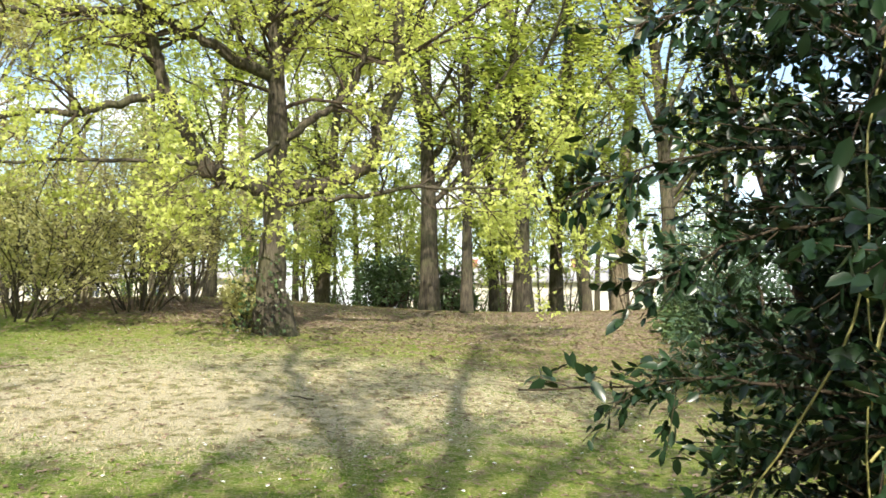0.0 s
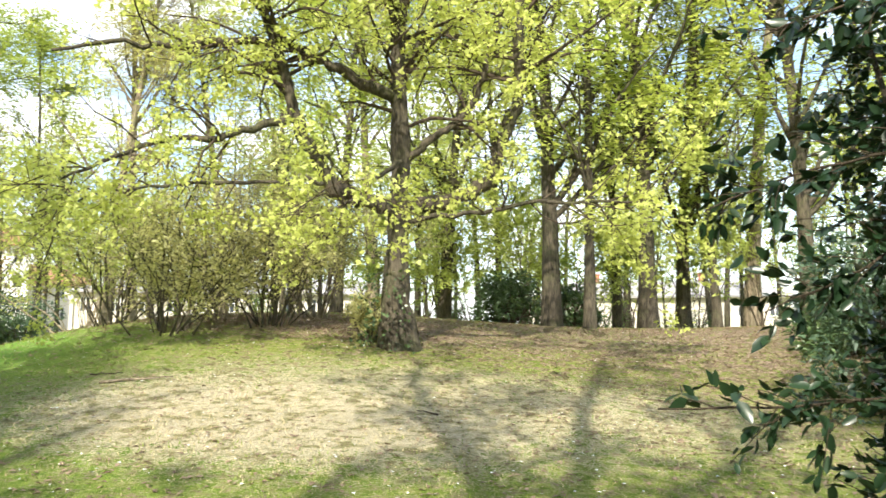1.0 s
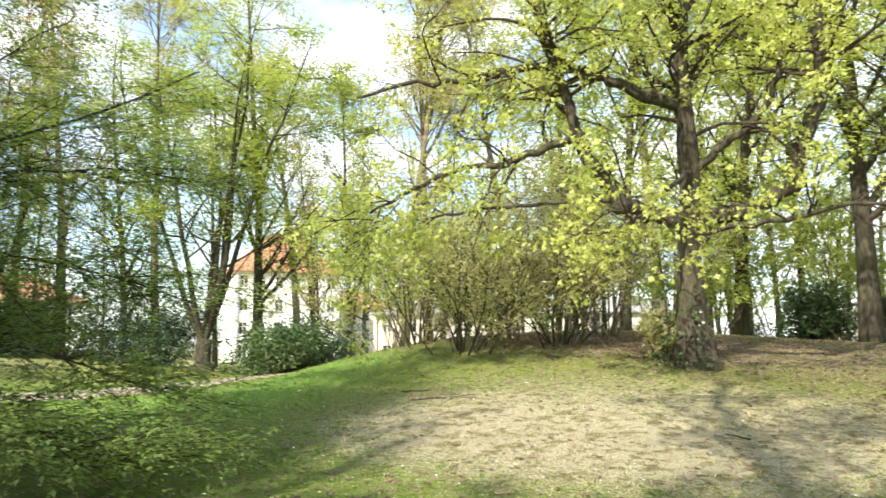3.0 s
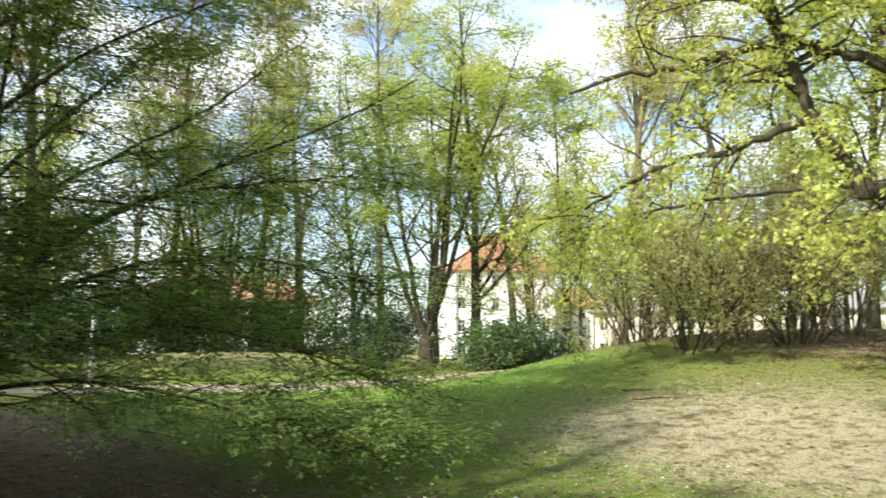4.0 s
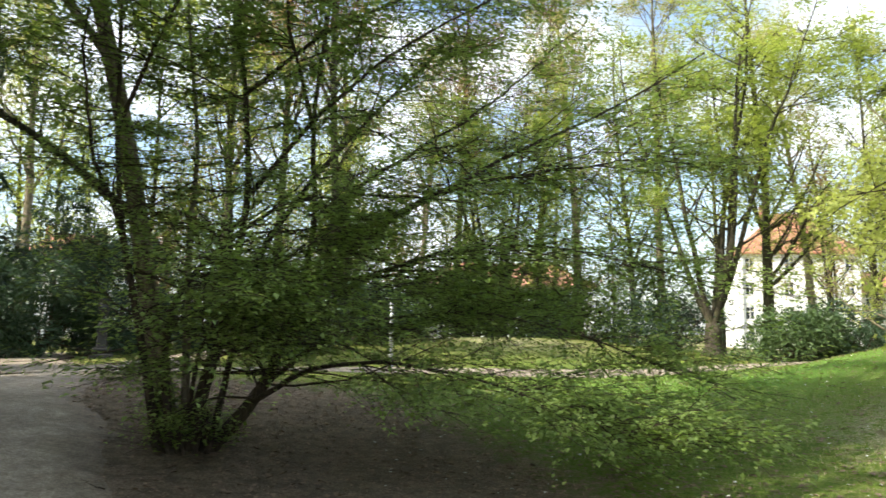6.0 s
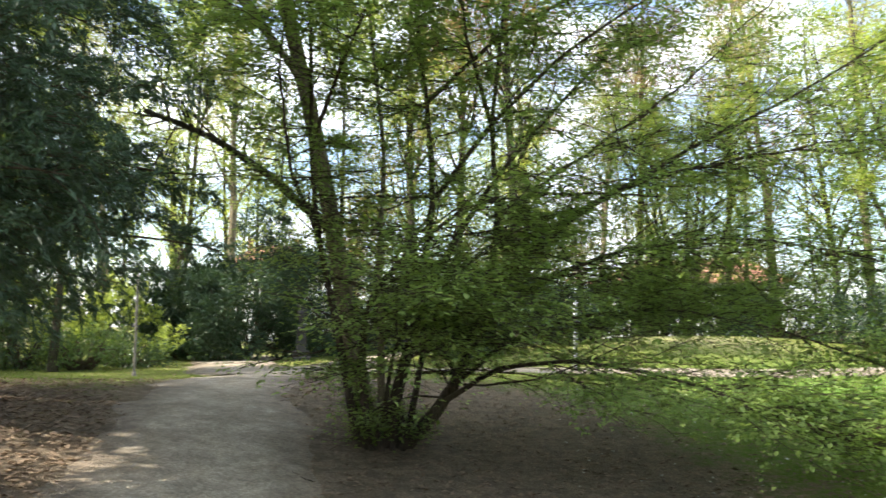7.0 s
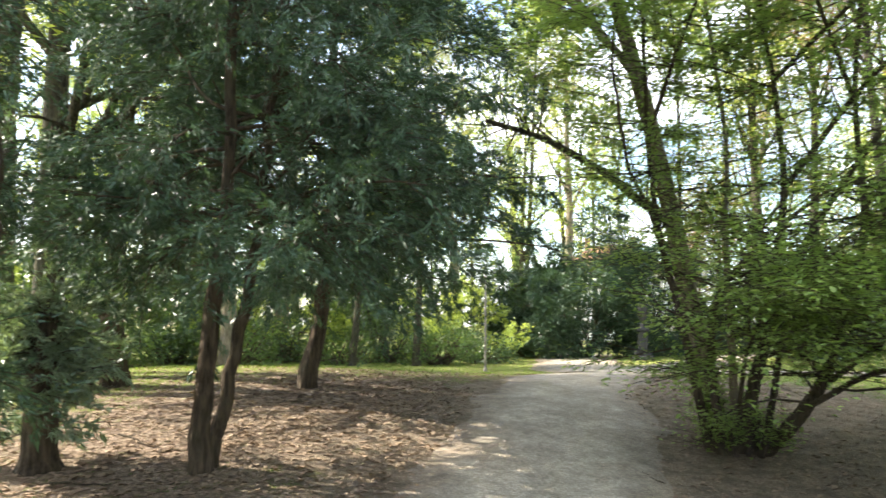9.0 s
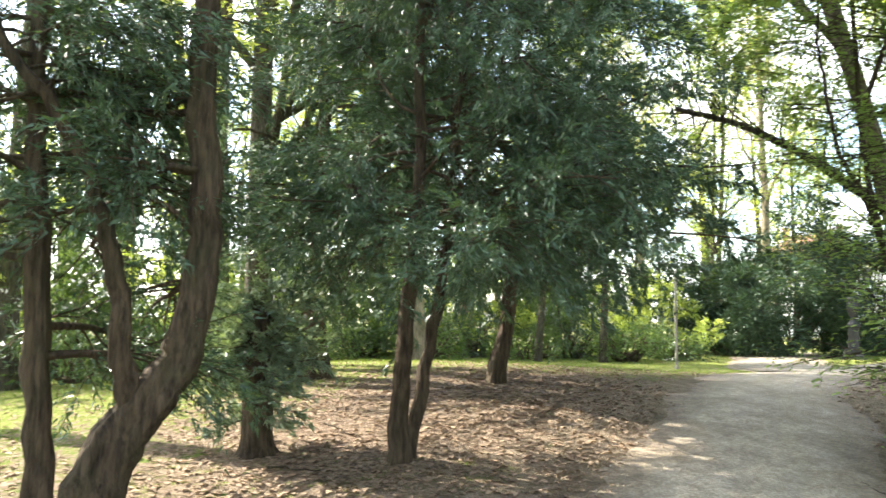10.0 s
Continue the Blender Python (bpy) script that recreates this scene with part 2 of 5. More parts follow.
MAT_DEADLEAF = leaf_material("dead_brown_leaf", (0.12, 0.08, 0.055), (0.38, 0.28, 0.195), 0.15, 0.8, (1.1, 1.0, 0.8), 0.2)
MAT_GRASS = leaf_material("short_grass_blade", (0.085, 0.15, 0.022), (0.28, 0.36, 0.07), 0.3, 0.6)
MAT_STRAW = leaf_material("dry_grass_blade", (0.30, 0.25, 0.12), (0.60, 0.52, 0.32), 0.2, 0.7)
MAT_PETAL = plain_material("white_petal", (0.75, 0.75, 0.68), 0.7)


# ---- tools for building ----
BUMPS = ((1, 24, 9, -0.29), (-9, 22, 7, 1.49), (12, 22, 9, 1.95), (-4, 12, 5, 0.46), (-11, -4.5, 4, 0.46), (-28, 18, 9, 1.29), (-20, 0, 9, 0.01),
         (-5, 34, 10, 1.14), (-25, -15, 10, 0.46), (-40, 5, 14, 0.12), (4, 10, 5, -0.49), (-8, 3, 4, -0.23), (-16, 15, 3.5, -0.35),
         (-14.5, 11, 4, -0.26), (-22, 24, 5, -0.51), (-30, 26, 6, 0.15), (-10, 15.5, 3, 0.34), (-17, 20, 4, -0.42), (-14, -8, 4, 0.30), (-15, 3, 4, 0.40))


def height(x, y):
    """The ground's height: gentle mounds round the lawn."""
    z = np.zeros_like(np.asarray(x, float))
    for a, b, s, h in BUMPS:
        z = z + h * np.exp(-((x - a) ** 2 + (y - b) ** 2) / (2 * s * s))
    return z


def spot(az, r):
    """The place on the ground at az degrees to the left of ahead, r metres off."""
    x, y = -r * math.sin(radians(az)), r * math.cos(radians(az))
    return x, y, float(height(x, y))


def unit(v):
    return v / np.maximum(np.linalg.norm(v, axis=-1, keepdims=True), 1e-9)


def mesh(name, verts, loops, sizes, mat, smooth=False):
    """A mesh from arrays: vertices, the corners of all faces in a row, and each face's count of corners."""
    me = bpy.data.meshes.new(name)
    verts, loops, sizes = np.asarray(verts, np.float32), np.asarray(loops, np.int32).ravel(), np.asarray(sizes, np.int32)
    me.vertices.add(len(verts))
    me.vertices.foreach_set("co", verts.ravel())
    me.loops.add(len(loops))
    me.loops.foreach_set("vertex_index", loops)
    me.polygons.add(len(sizes))
    me.polygons.foreach_set("loop_start", np.concatenate([[0], np.cumsum(sizes)[:-1]]).astype(np.int32))
    me.polygons.foreach_set("loop_total", sizes)
    me.update(calc_edges=True)
    if smooth:
        me.polygons.foreach_set("use_smooth", np.ones(len(sizes), bool))
    me.materials.append(mat)
    return me


def child(name, me, parent, label="", kind=""):
    ob = new(name, me)
    ob.parent = parent
    return tagged(ob, label, kind=kind)


def part(name, bm, mat, parent, label=""):
    me = bpy.data.meshes.new(name)
    bm.to_mesh(me)
    bm.free()
    me.materials.append(mat)
    return child(name, me, parent, label)


def thing(name, x, y, z, label, category, group="", turn=0.0):
    ob = new(name)
    ob.empty_display_size = 0.3
    ob.matrix_world = pose(x, y, z, 0, 0, turn)
    return tagged(ob, label, category, group)


def box(bm, x0, x1, y0, y1, z0, z1):
    v = [bm.verts.new((x, y, z)) for z in (z0, z1) for x, y in ((x0, y0), (x1, y0), (x1, y1), (x0, y1))]
    for f in ((3, 2, 1, 0), (4, 5, 6, 7), (0, 1, 5, 4), (1, 2, 6, 5), (2, 3, 7, 6), (3, 0, 4, 7)):
        bm.faces.new([v[i] for i in f])


def tubes(pts, rad, sides, flare=0.0, rib=0.06):
    """Round tapering tubes along polylines: pts (B, n, 3), rad (B, n). Gives vertices, corners and sizes."""
    B, n, _ = pts.shape
    tan = unit(np.gradient(pts, axis=1))
    ref = np.where(np.abs(tan[..., 2:3]) > 0.9, np.array([1.0, 0, 0]), np.array([0, 0, 1.0]))
    u = unit(np.cross(tan, ref))
    if n > 2:                       # keep the frame from twisting
        for i in range(1, n):
            w = u[:, i - 1] - tan[:, i] * np.sum(u[:, i - 1] * tan[:, i], -1, keepdims=True)
            u[:, i] = unit(w)
    v = np.cross(tan, u)
    a = np.linspace(0, 2 * np.pi, sides, endpoint=False)
    ring = u[:, :, None] * np.cos(a)[:, None] + v[:, :, None] * np.sin(a)[:, None]
    r = rad[:, :, None, None]
    if flare:                       # roots and ribs at the foot
        k = np.exp(-np.linspace(0, 1, n) * 14)[None, :, None, None]
        r = r * (1 + flare * k * (1 + 0.45 * np.sin(a * 3 + 0.7)[None, None, :, None] + 0.25 * np.sin(a * 5)[None, None, :, None]))
        wave = np.linspace(0, 1, n)[None, :, None, None] * 2.5
        r = r * (1 + rib * np.sin(a[None, None, :, None] * 4 + 1.3 + wave) + rib * 0.6 * np.sin(a[None, None, :, None] * 7 - wave * 1.7))
    co = (pts[:, :, None] + ring * r).reshape(-1, 3)
    b, i, s = np.meshgrid(np.arange(B), np.arange(n - 1), np.arange(sides), indexing="ij")
    s2 = (s + 1) % sides
    base = b * n * sides
    q = np.stack([base + i * sides + s, base + i * sides + s2, base + (i + 1) * sides + s2, base + (i + 1) * sides + s], -1).reshape(-1, 4)
    caps = (np.arange(B)[:, None] * n * sides + (n - 1) * sides + np.arange(sides)[None, :])
    return co, np.concatenate([q.ravel(), caps.ravel()]), np.concatenate([np.full(len(q), 4), np.full(B, sides)])


def joined(pieces):
    V, Lp, S, off = [], [], [], 0
    for v, l, s in pieces:
        V.append(v), Lp.append(l + off), S.append(s)
        off += len(v)
    return np.concatenate(V), np.concatenate(Lp), np.concatenate(S)


def grow(rng, P, D, L, R, n, wander, lift, taper=0.35):
    """Wandering polylines from the points P in the directions D: points, directions, radii."""
    pts, dirs, d = [P], [D], D
    for _ in range(n - 1):
        d = unit(d + rng.normal(0, wander, D.shape) + np.array([0, 0, lift]))
        P = P + d * (L / (n - 1))[:, None]
        pts.append(P), dirs.append(d)
    return np.stack(pts, 1), np.stack(dirs, 1), R[:, None] * np.linspace(1, taper, n)[None]


def kids(rng, pts, dirs, rad, k, lo, hi, angle, spread=12.0, flat=1.0, thin=0.55):
    """k starts of side branches on each line: place, direction, radius and how far along it sits."""
    B, n, _ = pts.shape
    t = (rng.uniform(0, 1, (B, k)) * 0.85 + np.arange(k)[None] % k * 0.15 / max(k, 1)) * (hi - lo) + lo
    f = t * (n - 1)
    i = np.minimum(f.astype(int), n - 2)
    w = (f - i)[..., None]
    bi = np.arange(B)[:, None]
    P = pts[bi, i] * (1 - w) + pts[bi, i + 1] * w
    D = unit(dirs[bi, i] * (1 - w) + dirs[bi, i + 1] * w)
    R = rad[bi, i] * (1 - w[..., 0]) + rad[bi, i + 1] * w[..., 0]
    side = unit(np.cross(D, rng.normal(0, 1, D.shape)))
    a = np.radians(rng.normal(angle, spread, t.shape))[..., None]
    C = D * np.cos(a) + side * np.sin(a)
    C[..., 2] *= flat
    return P.reshape(-1, 3), unit(C).reshape(-1, 3), (R * thin).ravel(), t.ravel()


def along(rng, pts, dirs, m, lo=0.15, hi=1.0, jitter=0.05):
    """m points along each line, for leaves, with the line's direction there."""
    B, n, _ = pts.shape
    f = rng.uniform(lo, hi, (B, m)) * (n - 1)
    i = np.minimum(f.astype(int), n - 2)
    w = (f - i)[..., None]
    bi = np.arange(B)[:, None]
    P = pts[bi, i] * (1 - w) + pts[bi, i + 1] * w + rng.normal(0, jitter, (B, m, 3))
    return P.reshape(-1, 3), dirs[bi, i].reshape(-1, 3)


def leaves(rng, P, D, length, width, turn=0.9, droop=0.0, level=0.0, full=False, tri=False):
    """Leaf blades at P: folded diamonds, or (full) oval blades with a midrib. level: how flat they lie."""
    N = len(P)
    ax = unit(D + rng.normal(0, turn, (N, 3)) + np.array([0, 0, -droop]))
    if level:
        ax[:, 2] *= 1 - level
        ax = unit(ax)
    up = unit(rng.normal(0, 1, (N, 3)) * (1 - level) + np.array([0, 0, 0.25 + 2.5 * level]))
    sd = unit(np.cross(ax, up))
    nm = np.cross(sd, ax)
    ln = (length * rng.uniform(0.6, 1.25, N))[:, None]
    wd = ln * (width / length)
    if tri:
        co = np.stack([P - sd * wd * 0.5, P + sd * wd * 0.5 + nm * wd * 0.2, P + ax * ln], 1)
        return co.reshape(-1, 3), np.arange(3 * N), np.full(N, 3)
    if not full:
        co = np.stack([P, P + ax * ln * 0.45 + sd * wd * 0.5 + nm * wd * 0.12, P + ax * ln - nm * ln * 0.12, P + ax * ln * 0.45 - sd * wd * 0.5 + nm * wd * 0.12], 1)
        q = np.arange(4 * N)
        return co.reshape(-1, 3), q, np.full(N, 4)
    bits = [P, P + ax * ln * .33 - nm * wd * .05, P + ax * ln * .7 - nm * wd * .1, P + ax * ln - nm * ln * .12]
    for s in (1, -1):
        bits += [P + ax * ln * .28 + sd * s * wd * .46 + nm * wd * .1, P + ax * ln * .68 + sd * s * wd * .42 + nm * wd * .04]
    co = np.stack(bits, 1)
    b = np.arange(N)[:, None] * 8
    tri = np.concatenate([b + np.array(t) for t in ((0, 1, 4), (0, 6, 1), (2, 3, 5), (2, 7, 3))], 1).reshape(N, 4, 3)
    quad = np.concatenate([b + np.array(t) for t in ((1, 2, 5, 4), (1, 6, 7, 2))], 1)
    lp = np.concatenate([tri.reshape(N, 12), quad], 1)
    return co.reshape(-1, 3), lp.ravel(), np.tile([3, 3, 3, 3, 4, 4], N)


def lobed_leaves(rng, P, D, length, droop=0.6):
    """Young maple leaves: three pointed lobes fanned from the stalk, hanging a little."""
    N = len(P)
    ax = unit(D + rng.normal(0, 0.8, (N, 3)) + np.array([0, 0, -droop]))
    sd = unit(np.cross(ax, rng.normal(0, 1, (N, 3))))
    nm = np.cross(sd, ax)
    ln = (length * rng.uniform(0.55, 1.2, N))[:, None]
    co = []
    for turn, size in ((0.0, 1.0), (0.95, 0.82), (-0.95, 0.82)):
        a = ax * math.cos(turn) + sd * math.sin(turn)
        b = sd * math.cos(turn) - ax * math.sin(turn)
        lift = nm * 0.10 * abs(turn)
        co += [P, P + (a * 0.5 + b * 0.25 + lift) * ln * size, P + (a - nm * 0.12) * ln * size, P + (a * 0.5 - b * 0.25 + lift) * ln * size]
    q = np.arange(12 * N)
    return np.stack(co, 1).reshape(-1, 3), q, np.full(3 * N, 4)


def rays(rng, n, up_lo, up_hi, start=0.0):
    a = start + np.arange(n) * 2.39996 + rng.normal(0, 0.35, n)
    e = np.radians(rng.uniform(up_lo, up_hi, n))
    return np.stack([np.cos(a) * np.cos(e), np.sin(a) * np.cos(e), np.sin(e)], 1)


# ---- ground and paths ----
def near_line(x, y, pts):
    """Distance from the points to a polyline in plan."""
    best = np.full(np.shape(x), 1e9)
    for (ax, ay), (bx, by) in zip(pts[:-1], pts[1:]):
        t = np.clip(((x - ax) * (bx - ax) + (y - ay) * (by - ay)) / ((bx - ax) ** 2 + (by - ay) ** 2), 0, 1)
        best = np.minimum(best, np.hypot(x - ax - t * (bx - ax), y - ay - t * (by - ay)))
    return best


def bell(x, y, cx, cy, sx, sy=None):
    return np.exp(-(((x - cx) / sx) ** 2 + ((y - cy) / (sy or sx)) ** 2) / 2)


MAIN_WAY = [(12.0, -0.8), (7.0, -1.7), (3.0, -2.0), (0.2, -1.75), (-3.0, -0.9), (-6.5, -0.6), (-9.5, -0.62), (-13.0, -0.7), (-17.0, -0.3), (-21.0, 0.6), (-26, 3.0), (-34, 7.5)]
FAR_WAY = [(-20.6, 0.5), (-19.6, 4.5), (-19.0, 9.0), (-18.3, 13.0), (-18.0, 17.0), (-18.4, 21.0), (-19.5, 26.0), (-21, 34.0)]
SIDE_WAY = [(-20.0, 0.3), (-24.0, -0.4), (-30.0, -0.8), (-40.0, -0.5)]


def zones(x, y):
    """How dry, littered or bare the ground is at each place."""
    dry = 0.85 * bell(x, y, -3.3, 8.9, 1.9, 1.1) + 0.42 * bell(x, y, -5.4, 9.6, 1.6, 1.2) + 0.36 * bell(x, y, -1.0, 11.0, 3.5, 1.8) + 0.30 * bell(x, y, 2.5, 12, 3.5, 3)
    dry += 0.22 * bell(x, y, -3.8, 12.4, 3.4, 1.4) + 0.15 * bell(x, y, -3, 6.0, 3.5, 1.5) + 0.5 * bell(x, y, -26, 15.5, 4, 3)
    litter = 0.62 * bell(x, y, 2.0, 22.0, 9, 2.8) + 0.65 * bell(x, y, -6.2, 17.6, 3.2, 2.0) + 0.30 * bell(x, y, 0.5, 16.0, 6, 2.2)
    litter += 0.95 * bell(x, y, -10.2, -3.4, 3.0, 1.6) + 0.55 * bell(x, y, -7.0, -5.0, 3.2, 2.4) + 0.5 * bell(x, y, 10, 14, 6, 6) + 0.3 * bell(x, y, -5.5, 3.2, 2.5, 1.8)
    soil = 1.0 * bell(x, y, -9.4, 1.5, 2.4, 2.2) + 0.95 * bell(x, y, -6.5, 1.2, 2.6, 1.9) + 0.72 * bell(x, y, -13, 2.4, 2.6, 2.2) + 0.5 * bell(x, y, -3.2, 1.2, 2.5, 2.0)
    soil += 0.55 * bell(x, y, -3.0, -6.0, 4.0, 3.0)
    verge = np.minimum(near_line(x, y, MAIN_WAY), near_line(x, y, SIDE_WAY))
    soil += 0.7 * np.exp(-(verge / 1.6) ** 2)
    far = np.clip((np.hypot(x, y) - 45) / 30, 0, 1)
    lush = 0.9 * bell(x, y, -11.2, 12.6, 2.2, 2.4) + 0.8 * bell(x, y, -15.5, 14, 3.5, 4.5) + 0.5 * bell(x, y, -9, 6, 4, 2.5)
    return dry, litter + 0.4 * far, soil, lush


def ground():
    na = 260
    r = np.concatenate([[0.0], np.geomspace(0.6, 5, 14), np.arange(5.3, 40, 0.36), np.geomspace(40.5, 3500, 40)])
    a = np.linspace(0, 2 * np.pi, na, endpoint=False)
    R, A = np.meshgrid(r[1:], a, indexing="ij")
    x, y = np.concatenate([[0], (R * np.cos(A)).ravel()]), np.concatenate([[0], (R * np.sin(A)).ravel()])
    z = height(x, y)
    rough = np.array([noise.noise(Vector((p * 0.9, q * 0.9, 3.0))) for p, q in zip(x, y)])
    z = z + 0.022 * rough * (np.hypot(x, y) < 60)
    n = len(r) - 1
    i, s = np.meshgrid(np.arange(n - 1), np.arange(na), indexing="ij")
    s2 = (s + 1) % na
    q = np.stack([1 + i * na + s, 1 + (i + 1) * na + s, 1 + (i + 1) * na + s2, 1 + i * na + s2], -1).reshape(-1, 4)
    t = np.stack([np.zeros(na, int), 1 + np.arange(na), 1 + (np.arange(na) + 1) % na], 1)
    me = mesh("ground", np.stack([x, y, z], 1), np.concatenate([q.ravel(), t.ravel()]), np.concatenate([np.full(len(q), 4), np.full(na, 3)]), MAT_GROUND, True)
    for key, val in zip(("dry", "litter", "soil", "lush"), zones(x, y)):
        me.attributes.new(key, "FLOAT", "POINT").data.foreach_set("value", np.clip(val, 0, 1).astype(np.float32))
    return tagged(new("ground", me), "worn park lawn on gentle mounds with dry turf and leaf litter", "ground", kind="structure")


def way(name, line, width, label, seed, worn=1.0):
    """A trodden path laid along a smooth line, its edges uneven, a little proud of the lawn."""
    rng = np.random.default_rng(seed)
    P = np.array(line, float)
    t = np.concatenate([[0], np.cumsum(np.hypot(*np.diff(P, axis=0).T))])
    tt = np.arange(0, t[-1], 0.22)
    c = np.stack([np.interp(tt, t, P[:, k]) for k in (0, 1)], 1)
    for _ in range(3):
        k = np.ones(9) / 9
        c = np.stack([np.convolve(np.pad(c[:, j], 4, "edge"), k, "valid") for j in (0, 1)], 1)
    d = unit(np.gradient(c, axis=0))
    side = np.stack([-d[:, 1], d[:, 0]], 1)
    cols = np.linspace(-1, 1, 11)
    V = []
    wob = [np.convolve(rng.normal(0, 0.45, len(c) + 8), np.ones(9) / 9, "valid") + rng.normal(0, 0.05, len(c)) for _ in (0, 1)]
    for f in cols:
        w = width / 2 * (1 + wob[0 if f < 0 else 1] * 0.5)
        p = c + side * (f * w)[:, None]
        V.append(np.stack([p[:, 0], p[:, 1], height(p[:, 0], p[:, 1]) + 0.045 - 0.05 * abs(f) ** 4], 1))
    V = np.stack(V, 1)
    n, m = V.shape[:2]
    i, j = np.meshgrid(np.arange(n - 1), np.arange(m - 1), indexing="ij")
    q = np.stack([i * m + j, (i + 1) * m + j, (i + 1) * m + j + 1, i * m + j + 1], -1).reshape(-1, 4)
    if d[0] @ d[0] > 0:
        q = q[:, ::-1]
    me = mesh(name, V.reshape(-1, 3), q.ravel(), np.full(len(q), 4), MAT_GRAVEL, True)
    me.attributes.new("rim", "FLOAT", "POINT").data.foreach_set("value", np.tile(worn * np.abs(cols) ** 1.5, n).astype(np.float32))
    return tagged(new(name, me), label, "path", kind="structure")


ground()
way("path_main", MAIN_WAY, 2.25, "pale trodden gravel path through the trees", 3)
way("path_far", FAR_WAY, 1.5, "narrow pale gravel path across the lawn", 4, 0.3)
way("path_side", SIDE_WAY, 3.0, "pale gravel path leading on between the shrubs", 5)


# ---- trees ----
def woodland_tree(seed, x, y, h, r, leaf, label, bark=None, leafy=23, low=0.3, spread=0.30, steep=42, size=0.185, limbs=26, turn=0.0, fork=False, group="woodland trees", category="tree", name="woodland_tree", sink=0.1):
    """A tall tree: a straight tapered trunk, or one forked low, rising limbs, twigs and a loose crown."""
    rng = np.random.default_rng(seed)
    root = thing(name, x, y, float(height(x, y)) - sink, label, category, group, turn)
    bark = bark or MAT_BARK
    if fork:
        D = rays(rng, 7, 50, 74)
        foot = np.array([[0, 0, 0], [0, 0, 0.45], [0.02, 0, 0.9], [0.04, 0.02, 1.35]])[None]
        tp, td, tr = grow(rng, np.tile(foot[0, -1] - [0, 0, 0.15], (7, 1)), D, np.full(7, h * 0.8), np.full(7, r * 0.4), 14, 0.07, 0.09, 0.1)
        stem = joined([tubes(foot, np.array([[r * 1.15, r, r * 0.95, r * 0.9]]), 12, 0.5), tubes(tp, tr, 7)])
    else:
        tp, td, tr = grow(rng, np.zeros((1, 3)), np.array([[0, 0, 1.0]]), np.array([h]), np.array([r]), 22, 0.022, 0.01, 0.12)
        stem = tubes(tp, tr, 12, 0.4)
    child("trunk", mesh("trunk", *stem, bark, True), root)
    P, D, R, t = kids(rng, tp, td, tr, limbs // len(tp), low, 0.98, steep, 10, 1.0, 0.5)
    p1, d1, r1 = grow(rng, P, D, h * spread * (1.1 - 0.75 * t) * rng.uniform(0.6, 1.2, len(t)), np.maximum(R, 0.03), 7, 0.12, 0.06, 0.2)
    P, D, R, t = kids(rng, p1, d1, r1, 6, 0.2, 0.98, 48, 14, 0.6, 0.5)
    p2, d2, r2 = grow(rng, P, D, h * 0.085 * rng.uniform(0.5, 1.3, len(t)), np.maximum(R, 0.015), 4, 0.16, 0.02, 0.3)
    P, D, R, t = kids(rng, p2, d2, r2, 4, 0.25, 1.0, 44, 16, 0.4, 0.5)
    p3, d3, r3 = grow(rng, P, D, rng.uniform(0.4, 1.1, len(t)), np.full(len(t), 0.009), 2, 0.2, 0.0, 0.4)
    child("branch_work", mesh("branch_work", *joined([tubes(p1, r1, 5), tubes(p2, r2, 3), tubes(p3, r3, 3)]), bark, True), root, kind="stuff")
    P, D = along(rng, p3, d3, leafy, 0.1, 1.05, 0.16)
    P[:, 2] -= rng.uniform(0, 0.06, len(P))
    child("crown", mesh("crown", *leaves(rng, P, D, size, size * 0.62, 0.9, 0.2, 0.7, tri=True), leaf), root, kind="stuff")
    return root


def again(ob, az, r, scale, turn, lean=0.0, lean_way=0.0, label=""):
    x, y, z = spot(az, r)
    tilt = Matrix.Rotation(radians(lean), 4, Vector((math.cos(radians(lean_way)), math.sin(radians(lean_way)), 0)))
    c = copy_thing(ob, Matrix.Translation((x, y, z - 0.1)) @ tilt @ pose(0, 0, 0, 0, 0, turn) @ Matrix.Diagonal((scale, scale, scale, 1)))
    return tagged(c, label)


# the wood behind the mound, round the lawn and beyond the paths
x, y, _ = spot(1.0, 23)
tree_a = woodland_tree(11, x, y, 21, 0.23, MAT_SPRING, "tall woodland tree with grey trunk and light green spring leaves", limbs=28, low=0.10, leafy=15)
x, y, _ = spot(-1.7, 22.3)
tree_b = woodland_tree(12, x, y, 19, 0.14, MAT_FRESH, "slender woodland tree with fresh green leaves", limbs=28, low=0.09, spread=0.22, leafy=16)
x, y, _ = spot(31.6, 42)
tree_c = woodland_tree(13, x, y, 22, 0.25, MAT_OLIVE, "tall tree with pale bark and thin olive buds", MAT_BARK_PALE, leafy=24, low=0.3, steep=32, spread=0.32, limbs=26, size=0.14)
x, y, _ = spot(45.6, 33)
tree_d = woodland_tree(14, x, y, 17, 0.32, MAT_FRESH, "low forked tree with several stems and bright green leaves", leafy=18, low=0.12, steep=66, spread=0.24, limbs=63, fork=True, size=0.17)
x, y, _ = spot(63, 46)
tree_e = woodland_tree(15, x, y, 23, 0.24, MAT_RUST, "tall tree with reddish young leaves", leafy=24, low=0.28, steep=36, limbs=26, size=0.13)
